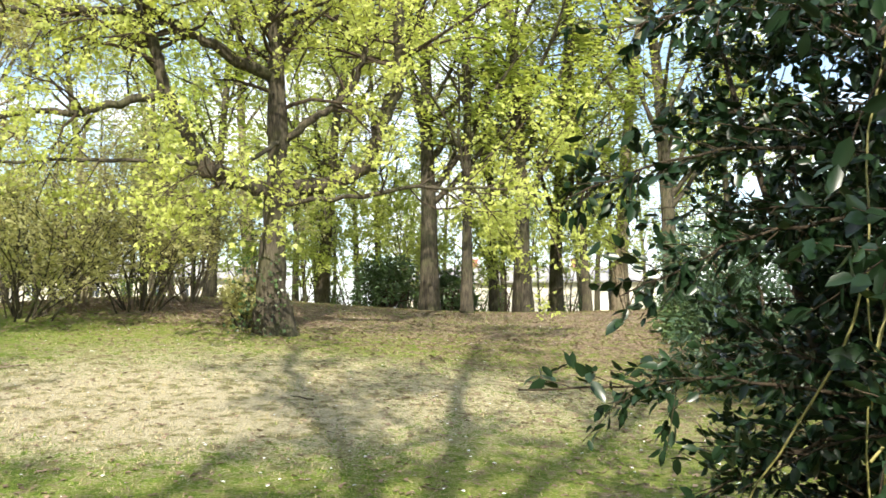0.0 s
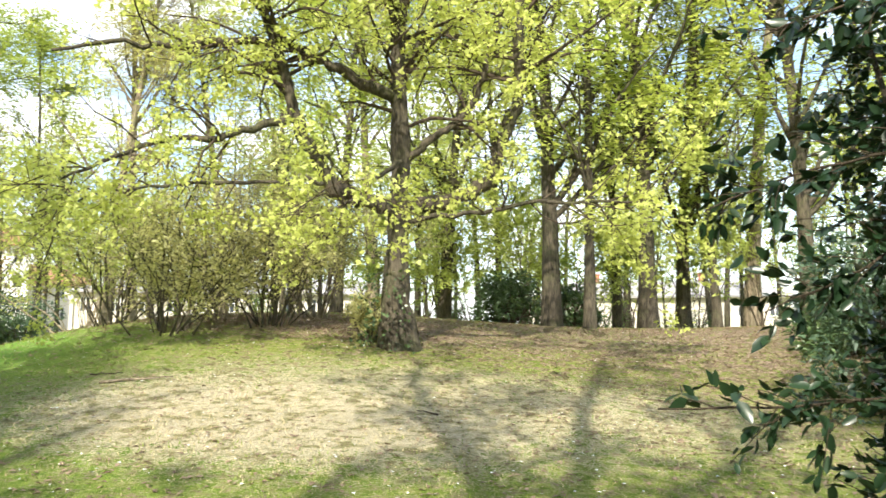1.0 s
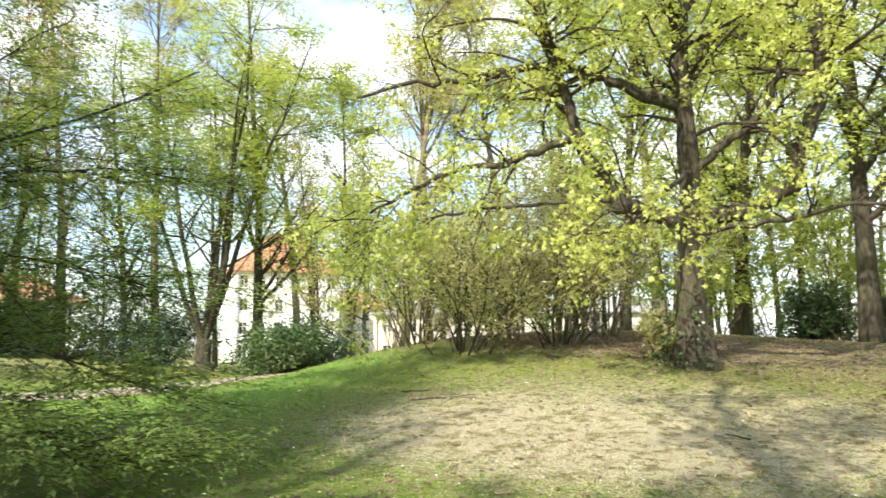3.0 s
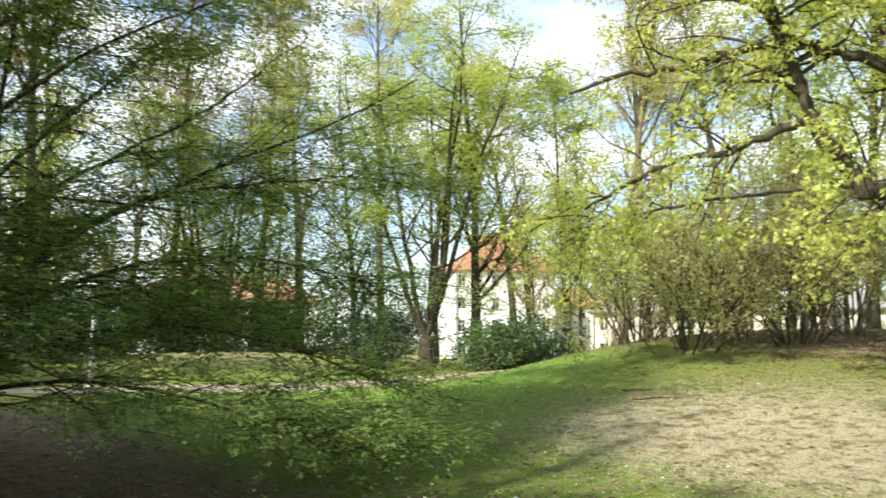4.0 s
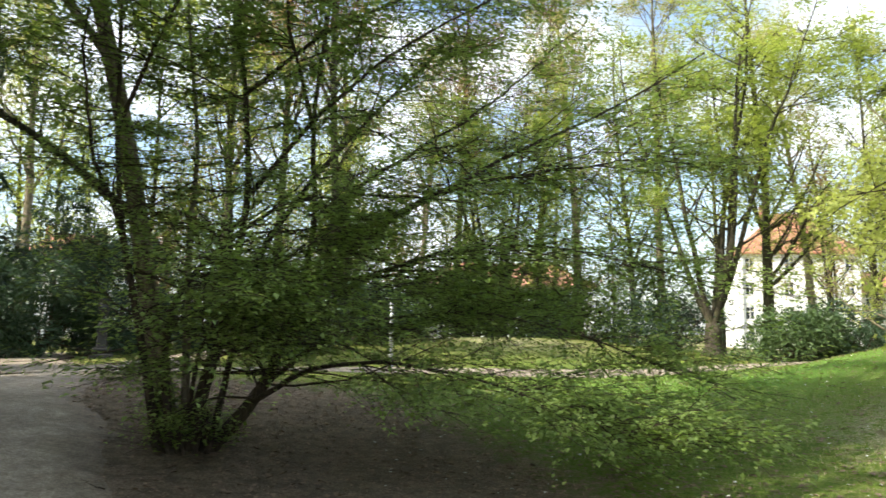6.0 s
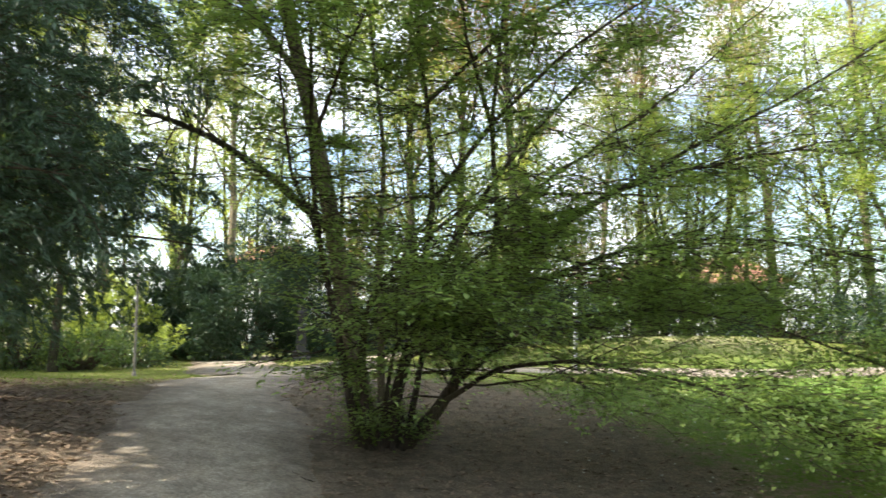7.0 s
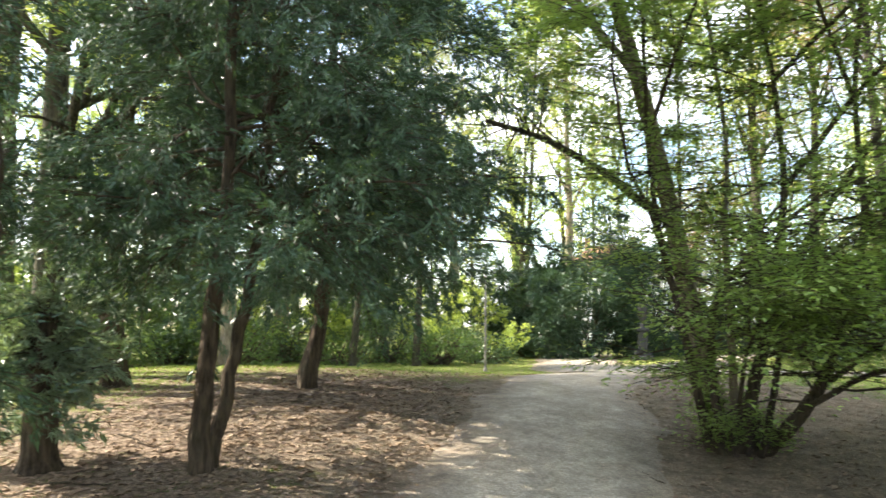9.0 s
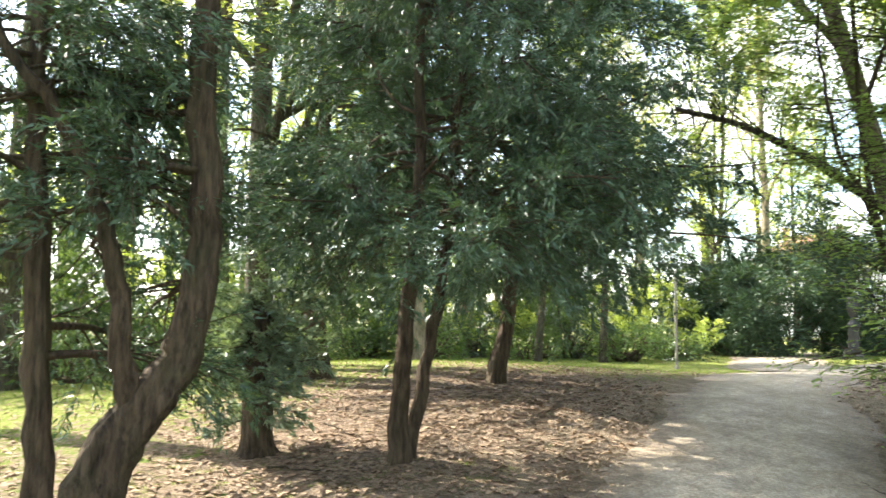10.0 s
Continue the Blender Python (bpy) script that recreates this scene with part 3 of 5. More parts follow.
WOOD_BEHIND_MOUND = (
    (-5.7, 24.5, 1.05, 40, 3, 20, tree_a), (4.5, 33, 1.0, 100, 0, 0, tree_b), (8.6, 30, 0.95, 200, 2, 90, tree_a), (10.5, 38, 1.1, 20, 0, 0, tree_b),
    (16.3, 24, 0.95, 300, 1, 60, tree_b), (-3.6, 29, 1.0, 150, 2, 10, tree_b), (-8.0, 30, 1.0, 260, 0, 0, tree_a), (-10.3, 26, 0.9, 70, 2, 200, tree_b),
    (-12.5, 29, 1.0, 330, 0, 0, tree_c), (-16, 25, 1.0, 10, 0, 0, tree_a), (-20, 32, 1.1, 120, 0, 0, tree_b), (13.5, 40, 1.15, 250, 0, 0, tree_c),
    (20, 36, 1.05, 60, 0, 0, tree_b),
)
WOOD_BY_HOUSES = (
    (24, 44, 1.1, 190, 0, 0, tree_c), (29.8, 44, 1.1, 280, 2, 45, tree_c), (35.4, 43, 0.95, 140, 2, 220, tree_b), (42.0, 38, 1.0, 30, 0, 0, tree_a),
    (39, 52, 1.0, 215, 0, 0, tree_c), (48.5, 46, 1.0, 305, 0, 0, tree_c), (50.5, 50, 0.95, 95, 0, 0, tree_a), (54.5, 42, 1.0, 165, 2, 10, tree_c),
    (57, 52, 1.05, 15, 0, 0, tree_e), (60, 40, 0.9, 235, 0, 0, tree_d), (66, 52, 1.0, 110, 0, 0, tree_c), (71, 45, 1.0, 45, 0, 0, tree_a),
    (76, 38, 1.0, 325, 0, 0, tree_e), (71.5, 31, 0.9, 140, 2, 30, tree_e), (79, 33, 0.9, 200, 0, 0, tree_a), (84.5, 36, 0.95, 60, 0, 0, tree_b),
)
WOOD_BEYOND_PATH = (
    (80, 55, 1.1, 80, 0, 0, tree_c), (92, 44, 1.05, 180, 0, 0, tree_c), (95, 36, 0.95, 20, 2, 100, tree_b), (99.5, 48, 1.0, 250, 0, 0, tree_c),
    (105, 34, 0.95, 300, 4, 250, tree_b), (112, 27, 0.95, 75, 0, 0, tree_c), (118, 38, 1.0, 130, 0, 0, tree_a), (102.7, 24, 0.7, 15, 0, 0, tree_b),
    (107.2, 23.5, 0.7, 115, 5, 200, tree_b), (115.5, 22, 0.75, 215, 3, 30, tree_c), (124, 30, 1.0, 5, 0, 0, tree_b), (131, 26, 1.0, 210, 0, 0, tree_a),
    (138, 34, 1.05, 290, 0, 0, tree_b),
)
again(tree_a, 126.4, 13.0, 0.9, 75, 2, 40, "tall tree with a thick grey trunk behind the tufted stump")
for grove in (WOOD_BEHIND_MOUND, WOOD_BY_HOUSES, WOOD_BEYOND_PATH):
    for az, r, s, turn, lean, lw, src in grove:
        again(src, az, r, s, turn, lean, lw)

# trees at the walker's back, the first known by its shadow on the lawn
def shadow_tree():
    """A forked tree: its trunk parts at eight metres, a thin crown."""
    rng = np.random.default_rng(21)
    root = thing("forked_tree", -0.85, -4.2, float(height(-0.85, -4.2)) - 0.1, "forked tree with thin spring leaves at the lawn's edge", "tree", "woodland trees")
    wood, green = [], []
    for pts, r0, r1 in (([(0, 0, 0), (0.05, 0, 3), (0, 0, 6), (0.02, 0, 8), (0.1, 0.1, 11), (0.0, 0.2, 14), (0.15, 0.1, 18)], 0.27, 0.08),
                        ([(0, 0, 7.6), (-0.4, 0.1, 9.0), (-0.75, 0.1, 10.3), (-1.5, 0.2, 12.2), (-2.4, 0.1, 14.3), (-2.9, 0.1, 16.5)], 0.19, 0.09),
                        ([(0, 0, 8.4), (0.6, -0.1, 9.6), (1.3, 0.1, 11), (2.2, 0.2, 12.6), (2.9, 0.1, 14.6)], 0.15, 0.06)):
        P = np.array(pts, float)
        u = np.linspace(0, len(P) - 1, len(P) * 4)
        P = np.stack([np.interp(u, np.arange(len(P)), P[:, k]) for k in range(3)], 1)
        P[1:-1] += rng.normal(0, 0.03, P[1:-1].shape)
        rr = np.linspace(r0, r1, len(P))
        child("trunk" if r0 > 0.2 else "limb", mesh("limb", *tubes(P[None], rr[None], 10, 0.5 if r0 > 0.2 else 0), MAT_BARK, True), root)
        q, d, r, t = kids(rng, P[None], unit(np.gradient(P, axis=0))[None], rr[None], 12, 0.55 if r0 > 0.2 else 0.3, 1.0, 48, 12, 0.9, 0.45)
        p1, d1, r1_ = grow(rng, q, d, rng.uniform(1.5, 3.2, len(q)), np.clip(r, 0.02, 0.06), 7, 0.15, 0.03, 0.25)
        q, d, r, t = kids(rng, p1, d1, r1_, 6, 0.3, 1.0, 45, 15, 0.9, 0.5)
        p2, d2, r2 = grow(rng, q, d, rng.uniform(0.5, 1.3, len(q)), np.maximum(r, 0.01), 4, 0.2, 0, 0.4)
        wood += [tubes(p1, r1_, 5), tubes(p2, r2, 3)]
        P, D = along(rng, p2, d2, 17, 0.3, 1.05, 0.14)
        green.append(leaves(rng, P, D, 0.16, 0.12, 0.9, 0.2, tri=True))
    child("branch_work", mesh("branch_work", *joined(wood), MAT_TWIG, True), root, kind="stuff")
    child("crown", mesh("crown", *joined(green), MAT_SPRING), root, kind="stuff")
    return root


forked = shadow_tree()
# further copies, mostly out of view, added to shade and dapple the ground
for xx, yy, s, turn in ((3.4, -8.6, 0.95, 200), (-3.4, -12.8, 1.0, 75), (-11.6, -9.6, 0.95, 160), (-6.9, -11.6, 1.0, 300)):
    copy_thing(forked, Matrix.Translation((xx, yy, float(height(xx, yy)) - 0.1)) @ pose(0, 0, 0, 0, 0, turn) @ Matrix.Diagonal((s, s, s, 1)))
# two more unseen copies, added to deepen the shade
for xx, yy, s, turn in ((9.0, -7.0, 1.0, 150), (1, -24, 1.0, 0)):
    copy_thing(tree_a, Matrix.Translation((xx, yy, float(height(xx, yy)) - 0.1)) @ pose(0, 0, 0, 0, 0, turn) @ Matrix.Diagonal((s, s, s, 1)))

# mostly unseen row, added to cast shade over the hornbeam and its soil
high_crown = woodland_tree(22, -10.2, -13.0, 19.5, 0.24, MAT_SPRING, "tall high-crowned tree added to shade the hornbeam, light green spring leaves", leafy=17, low=0.5, spread=0.24, steep=55, limbs=30)
for xx, yy, s, turn in ((-13.0, -14.6, 1.05, 220), (-16.2, -16.4, 1.0, 310)):
    copy_thing(high_crown, Matrix.Translation((xx, yy, float(height(xx, yy)) - 0.1)) @ pose(0, 0, 0, 0, 0, turn) @ Matrix.Diagonal((s, s, s, 1)))


def far_wood(name, az0, az1, r0, r1, n, seed, mats, label):
    """A belt of far trees: thin trunks, and crowns of loose leaf clumps."""
    rng = np.random.default_rng(seed)
    root = thing(name, *spot((az0 + az1) / 2, (r0 + r1) / 2), label, "wood")
    ox, oy, oz = root.location
    stems, green = [], [[] for _ in mats]
    for k in range(n):
        az, r, h = rng.uniform(az0, az1), rng.uniform(r0, r1), rng.uniform(13, 23)
        x, y, z = spot(az, r)
        P, D, R = grow(rng, np.array([[x - ox, y - oy, z - oz - 0.3]]), np.array([[0, 0, 1.0]]), np.array([h]), np.array([rng.uniform(0.12, 0.26)]), 10, 0.03, 0.01, 0.15)
        q, d, rr, t = kids(rng, P, D, R, 22, 0.15, 1.0, 42, 12, 1.0, 0.5)
        p1, d1, r1_ = grow(rng, q, d, h * 0.24 * (1.1 - 0.7 * t) * rng.uniform(0.6, 1.2, len(q)), np.maximum(rr, 0.02), 5, 0.14, 0.05, 0.2)
        stems += [tubes(P, R, 6), tubes(p1, r1_, 3)]
        q, dd = along(rng, p1, d1, 70, 0.15, 1.1, 0.5)
        green[k % len(mats)].append(leaves(rng, q, dd, 0.26, 0.17, 0.9, 0.2, 0.5, tri=True))
    child("trunk_work", mesh("trunk_work", *joined(stems), MAT_BARK, True), root, kind="stuff")
    for m, g in zip(mats, green):
        child("crown", mesh("crown", *joined(g), m), root, kind="stuff")
    tagged(root, kind="stuff")


far_wood("far_wood", -26, 28, 48, 72, 46, 301, (MAT_SPRING, MAT_FRESH, MAT_OLIVE), "belt of light green spring trees beyond the mound")
far_wood("far_wood", 28, 84, 58, 85, 40, 302, (MAT_OLIVE, MAT_SPRING, MAT_RUST), "belt of thin budding trees before the houses")
far_wood("far_wood", 84, 160, 46, 75, 52, 303, (MAT_FRESH, MAT_SPRING), "belt of green trees beyond the paths")


def maple():
    """The spreading maple on the mound: a thick trunk, limbs that bow out and turn up, hanging yellow-green sprays."""
    rng = np.random.default_rng(5)
    x, y, z = spot(11.9, 15.0)
    root = thing("maple_tree", x, y, z - 0.12, "spreading maple with bowed limbs and yellow-green young leaves", "tree", turn=11.9)
    # limbs in the plane that faces the lawn: across, depth, height
    lines = {}
    lines["trunk"] = ([(0, 0, 0), (-0.05, 0, 0.7), (-0.07, 0, 1.4), (-0.02, 0, 2.1), (0.02, 0, 2.9), (0.0, 0, 3.9), (-0.03, 0, 4.9), (-0.06, 0, 6.2), (-0.02, 0.1, 8), (0.1, 0.1, 10), (0.0, 0.2, 12.5), (0.1, 0.2, 15)], 0.25, 0.06)
    lines["bowed_limb"] = ([(0, 0, 2.65), (-0.55, -0.15, 2.85), (-1.05, -0.3, 2.98), (-1.3, -0.35, 3.2), (-1.66, -0.5, 3.65), (-1.95, -0.6, 4.35), (-2.1, -0.6, 5.0), (-2.38, -0.7, 5.8), (-2.6, -0.9, 6.6), (-2.9, -1.0, 8.2), (-3.0, -1.2, 10)], 0.15, 0.06)
    lines["right_limb"] = ([(0.1, 0, 2.75), (0.75, -0.1, 2.85), (1.4, -0.15, 3.0), (1.8, -0.2, 3.35), (1.9, -0.2, 3.95), (2.15, -0.2, 4.6), (2.3, -0.3, 5.15), (2.2, -0.3, 6.1), (2.35, -0.4, 7.4), (2.6, -0.5, 9), (2.6, -0.6, 11)], 0.155, 0.08)
    lines["upper_limb"] = ([(0, 0, 4.85), (-0.6, -0.1, 5.1), (-1.2, -0.3, 5.36), (-1.7, -0.4, 5.55), (-2.15, -0.5, 5.75), (-3.0, -0.8, 5.7), (-3.9, -1.0, 5.45), (-4.9, -1.2, 5.5), (-6.0, -1.4, 5.2)], 0.13, 0.025)
    lines["thin_limb"] = ([(0.15, 0, 3.7), (0.5, -0.1, 4.0), (1.0, -0.2, 4.3), (1.42, -0.3, 4.8), (1.65, -0.3, 5.6), (1.9, -0.4, 6.6), (2.0, -0.5, 8.2)], 0.085, 0.03)
    lines["low_limb"] = ([(0.1, 0, 2.5), (0.9, -0.5, 2.55), (1.7, -0.9, 2.6), (2.6, -1.2, 2.75), (3.5, -1.5, 2.7), (4.6, -1.8, 2.55)], 0.055, 0.015)
    lines["hanging_limb"] = ([(-1.9, -0.6, 4.3), (-2.6, -0.9, 4.1), (-3.2, -1.2, 3.7), (-3.8, -1.3, 3.75), (-4.7, -1.5, 3.4), (-5.6, -1.7, 2.9)], 0.08, 0.02)
    lines["back_limb"] = ([(0, 0, 5.5), (0.3, 0.8, 6.2), (0.6, 1.8, 6.9), (1.0, 2.8, 7.3), (1.4, 3.8, 7.6)], 0.11, 0.03)
    lines["high_limb"] = ([(0, 0.1, 7.6), (-1.0, -0.3, 8.3), (-2.2, -0.7, 8.8), (-3.6, -1.0, 9.0), (-5.2, -1.2, 8.7)], 0.12, 0.03)
    lines["crown_limb"] = ([(0, 0.1, 8.5), (1.2, -0.3, 9.3), (2.6, -0.6, 9.9), (4.0, -0.8, 10.0), (5.2, -0.9, 9.6)], 0.11, 0.03)
    lines["left_low_limb"] = ([(-1.25, -0.35, 3.15), (-2.4, -0.9, 3.1), (-3.6, -1.3, 2.95), (-4.9, -1.6, 2.75), (-6.0, -1.8, 2.3)], 0.045, 0.012)
    lines["spray_limb"] = ([(0, -0.2, 3.6), (-0.35, -1.0, 3.2), (-0.8, -1.8, 2.6), (-1.2, -2.4, 2.1)], 0.05, 0.015)
    lines["front_limb"] = ([(0, 0, 6.4), (-0.4, -1.0, 7.0), (-0.9, -2.0, 7.3), (-1.6, -3.0, 7.0), (-2.4, -3.8, 6.4)], 0.10, 0.03)
    wood, sprays = [], []
    for name, (pts, r0, r1) in lines.items():
        P = np.array(pts, float)
        s = np.linspace(0, len(P) - 1, len(P) * 4)
        P = np.stack([np.interp(s, np.arange(len(P)), P[:, k]) for k in range(3)], 1)
        for _ in range(2):
            P[1:-1] = (P[:-2] + 2 * P[1:-1] + P[2:]) / 4
        P[1:-1] += rng.normal(0, 0.014 if name == "trunk" else 0.03, P[1:-1].shape)
        rr = (np.linspace(1, 0, len(P)) ** 0.8 * (r0 - r1) + r1) * (1 + np.convolve(rng.normal(0, 0.13, len(P) + 2), np.ones(3) / 3, "valid"))
        if name == "bowed_limb":
            rr[8:17] *= np.array([1.05, 1.15, 1.3, 1.35, 1.2, 1.1, 1.05, 1.0, 1.0])
        main = name == "trunk"
        child("trunk" if main else "limb", mesh(name, *tubes(P[None], rr[None], 14 if main else 9, 0.75 if main else 0.0), MAT_BARK, True), root, "bowed limb with an old burr" if name == "bowed_limb" else "")
        D = unit(np.gradient(P, axis=0))
        k, lo = (34, 0.45) if main else (9, 0.3) if name == "spray_limb" else (13, 0.25) if name in ("left_low_limb", "hanging_limb") else (18, 0.5) if name in ("bowed_limb", "right_limb") else (17, 0.25)
        q, d, r, t = kids(rng, P[None], D[None], rr[None], k, lo, 1.0, 55, 16, 0.75, 0.45)
        p1, d1, r1_ = grow(rng, q, d, rng.uniform(1.0, 2.6, len(q)), np.clip(r, 0.015, 0.045), 8, 0.2, -0.02, 0.3)
        q, d, r, t = kids(rng, p1, d1, r1_, 7, 0.2, 1.0, 50, 18, 0.7, 0.5)
        p2, d2, r2 = grow(rng, q, d, rng.uniform(0.35, 1.0, len(q)), np.maximum(r, 0.007), 5, 0.25, -0.06, 0.4)
        wood += [tubes(p1, r1_, 5), tubes(p2, r2, 3)]
        tips = np.concatenate([p2[:, -1], p2[:, 3], p2[:, 2]])
        td = np.concatenate([d2[:, -1], d2[:, 3], d2[:, 2]])
        keep = rng.uniform(0, 1, len(tips)) < 0.5
        tips, td = tips[keep], td[keep]
        m = 15
        P3 = np.repeat(tips, m, 0) + rng.normal(0, 0.105, (len(tips) * m, 3))
        sprays.append(lobed_leaves(rng, P3, np.repeat(td, m, 0) * 0.4, 0.080))
    child("branch_work", mesh("branch_work", *joined(wood), MAT_TWIG, True), root, kind="stuff")
    child("crown", mesh("crown", *joined(sprays), MAT_MAPLE), root, kind="stuff")
    # ivy and suckers at the foot
    n = 500
    a, hh = rng.uniform(0, 6.28, n), rng.uniform(0, 1, n) ** 1.6 * 1.5
    rad = 0.29 + rng.exponential(0.11, n) * (1.2 - hh / 2)
    P = np.stack([np.cos(a) * rad - 0.25, np.sin(a) * rad - 0.1, hh + 0.05], 1)
    child("ivy", mesh("ivy", *leaves(rng, P, np.stack([np.cos(a), np.sin(a), a * 0], 1), 0.075, 0.06, 0.8, 0.3), MAT_RHODO), root, "dark ivy and suckers round the foot", "stuff")


maple()


def shrub(seed, x, y, h, wide, leaf, label, stems=14, leafy=10, size=0.06, name="shrub", group="thicket on the mound", up=(50, 82), bark=None, droop=0.0):
    """A many-stemmed twiggy shrub."""
    rng = np.random.default_rng(seed)
    root = thing(name, x, y, float(height(x, y)) - 0.06, label, "shrub", group)
    D = rays(rng, stems, *up)
    foot = np.stack([D[:, 0] * 0.25 * wide, D[:, 1] * 0.25 * wide, np.zeros(stems)], 1) * rng.uniform(0.2, 1.5, (stems, 1))
    p0, d0, r0 = grow(rng, foot, D, h * rng.uniform(0.75, 1.1, stems), rng.uniform(0.010, 0.028, stems), 9, 0.11, 0.0 - droop, 0.25)
    for s in range(stems):
        child("stem", mesh("stem", *tubes(p0[s:s + 1], r0[s:s + 1], 6), bark or MAT_TWIG, True), root)
    P, D, R, t = kids(rng, p0, d0, r0, 8, 0.25, 1.0, 40, 15, 0.9, 0.5)
    p1, d1, r1 = grow(rng, P, D, h * 0.3 * rng.uniform(0.5, 1.2, len(t)), np.maximum(R, 0.007), 5, 0.16, 0.02 - droop, 0.4)
    P, D, R, t = kids(rng, p1, d1, r1, 5, 0.2, 1.0, 40, 15, 0.9, 0.5)
    p2, d2, r2 = grow(rng, P, D, h * 0.13 * rng.uniform(0.5, 1.3, len(t)), np.full(len(t), 0.005), 3, 0.2, -droop, 0.5)
    child("twig_work", mesh("twig_work", *joined([tubes(p1, r1, 4), tubes(p2, r2, 3)]), bark or MAT_TWIG, True), root, kind="stuff")
    P, D = along(rng, p2, d2, leafy, 0.1, 1.05, 0.05)
    child("foliage", mesh("foliage", *leaves(rng, P, D, size, size * 0.6, 0.8, 0.1, tri=True), leaf), root, kind="stuff")
    return root


for k, (az, r, h, leaf, lab) in enumerate((
        (27.8, 16.4, 2.6, MAT_OLIVE, "twiggy many-stemmed shrub with thin olive leaves"), (24.6, 18.2, 3.9, MAT_OLIVE, "twiggy many-stemmed shrub with thin olive leaves"),
        (21.0, 17.2, 3.1, MAT_OLIVE, "twiggy many-stemmed shrub with thin olive leaves"), (17.6, 19.6, 3.9, MAT_OLIVE, "twiggy many-stemmed shrub with thin olive leaves"),
        (31.0, 19.0, 2.9, MAT_SPRING, "loose shrub with light green spring leaves"), (32.6, 24.0, 3.9, MAT_SPRING, "loose shrub with light green spring leaves"),
        (14.0, 15.4, 0.9, MAT_OLIVE, "low sapling shrub with thin olive leaves beside the maple"))):
    sx, sy, _ = spot(az, r)
    shrub(60 + k, sx, sy, h, 3.4 if h > 1 else 0.8, leaf, lab, 20 if h > 1 else 7, 10, 0.075, "thicket_shrub", up=(42, 84), bark=MAT_BARK_PALE if k % 2 else MAT_BARK)


for k, (az, r, h) in enumerate(((-13, 27, 5.0), (-9, 31, 5.5), (-4.5, 28, 4.5), (-1, 33, 6.0), (2.5, 29, 5.0), (6.5, 31, 5.5), (10, 29, 4.5), (14, 31, 5.0), (19, 27, 4.5))):
    sx, sy, _ = spot(az, r)
    shrub(140 + k, sx, sy, h, 1.6, MAT_FRESH if k % 2 else MAT_SPRING, "slim young trees with light green leaves under the wood", 6, 22, 0.12, "sapling_clump", "saplings", (68, 86))


def evergreen_bush(seed, x, y, rx, ry, h, leaf, label, n=6500, size=0.15, name="evergreen_bush", group="evergreen bushes"):
    """A dense broad-leaved evergreen: stems, and leaves in uneven domes from the ground up."""
    rng = np.random.default_rng(seed)
    root = thing(name, x, y, float(height(x, y)) - 0.1, label, "bush", group)
    k = 26
    a, e = rng.uniform(0, 6.28, k), rng.uniform(0.05, 0.85, k)
    tip = np.stack([np.cos(a) * rx * np.sqrt(1 - e ** 2) * rng.uniform(0.5, 0.95, k), np.sin(a) * ry * np.sqrt(1 - e ** 2) * rng.uniform(0.5, 0.95, k), h * e], 1)
    line = np.linspace(0, 1, 6)[None, :, None] * tip[:, None] * np.array([1, 1, 1])
    line[:, 1:-1] += rng.normal(0, 0.08, line[:, 1:-1].shape)
    child("stem_work", mesh("stem_work", *tubes(line, np.linspace(0.05, 0.015, 6)[None].repeat(k, 0), 5), MAT_TWIG, True), root, kind="stuff")
    c = rng.integers(0, k, n)
    lump = 0.30 * min(rx, h)
    d = unit(rng.normal(0, 1, (n, 3)))
    P = tip[c] + d * (lump * rng.uniform(0.5, 1.1, n) ** 0.6)[:, None] * np.array([1.25, 1.25, 0.9])
    P[:, 2] = np.abs(P[:, 2]) * 0.98 + 0.05
    child("foliage", mesh("foliage", *leaves(rng, P, d, size, size * 0.38, 0.5, 0.2, 0.2, tri=(leaf is not MAT_RHODO)), leaf), root, kind="stuff")
    return root


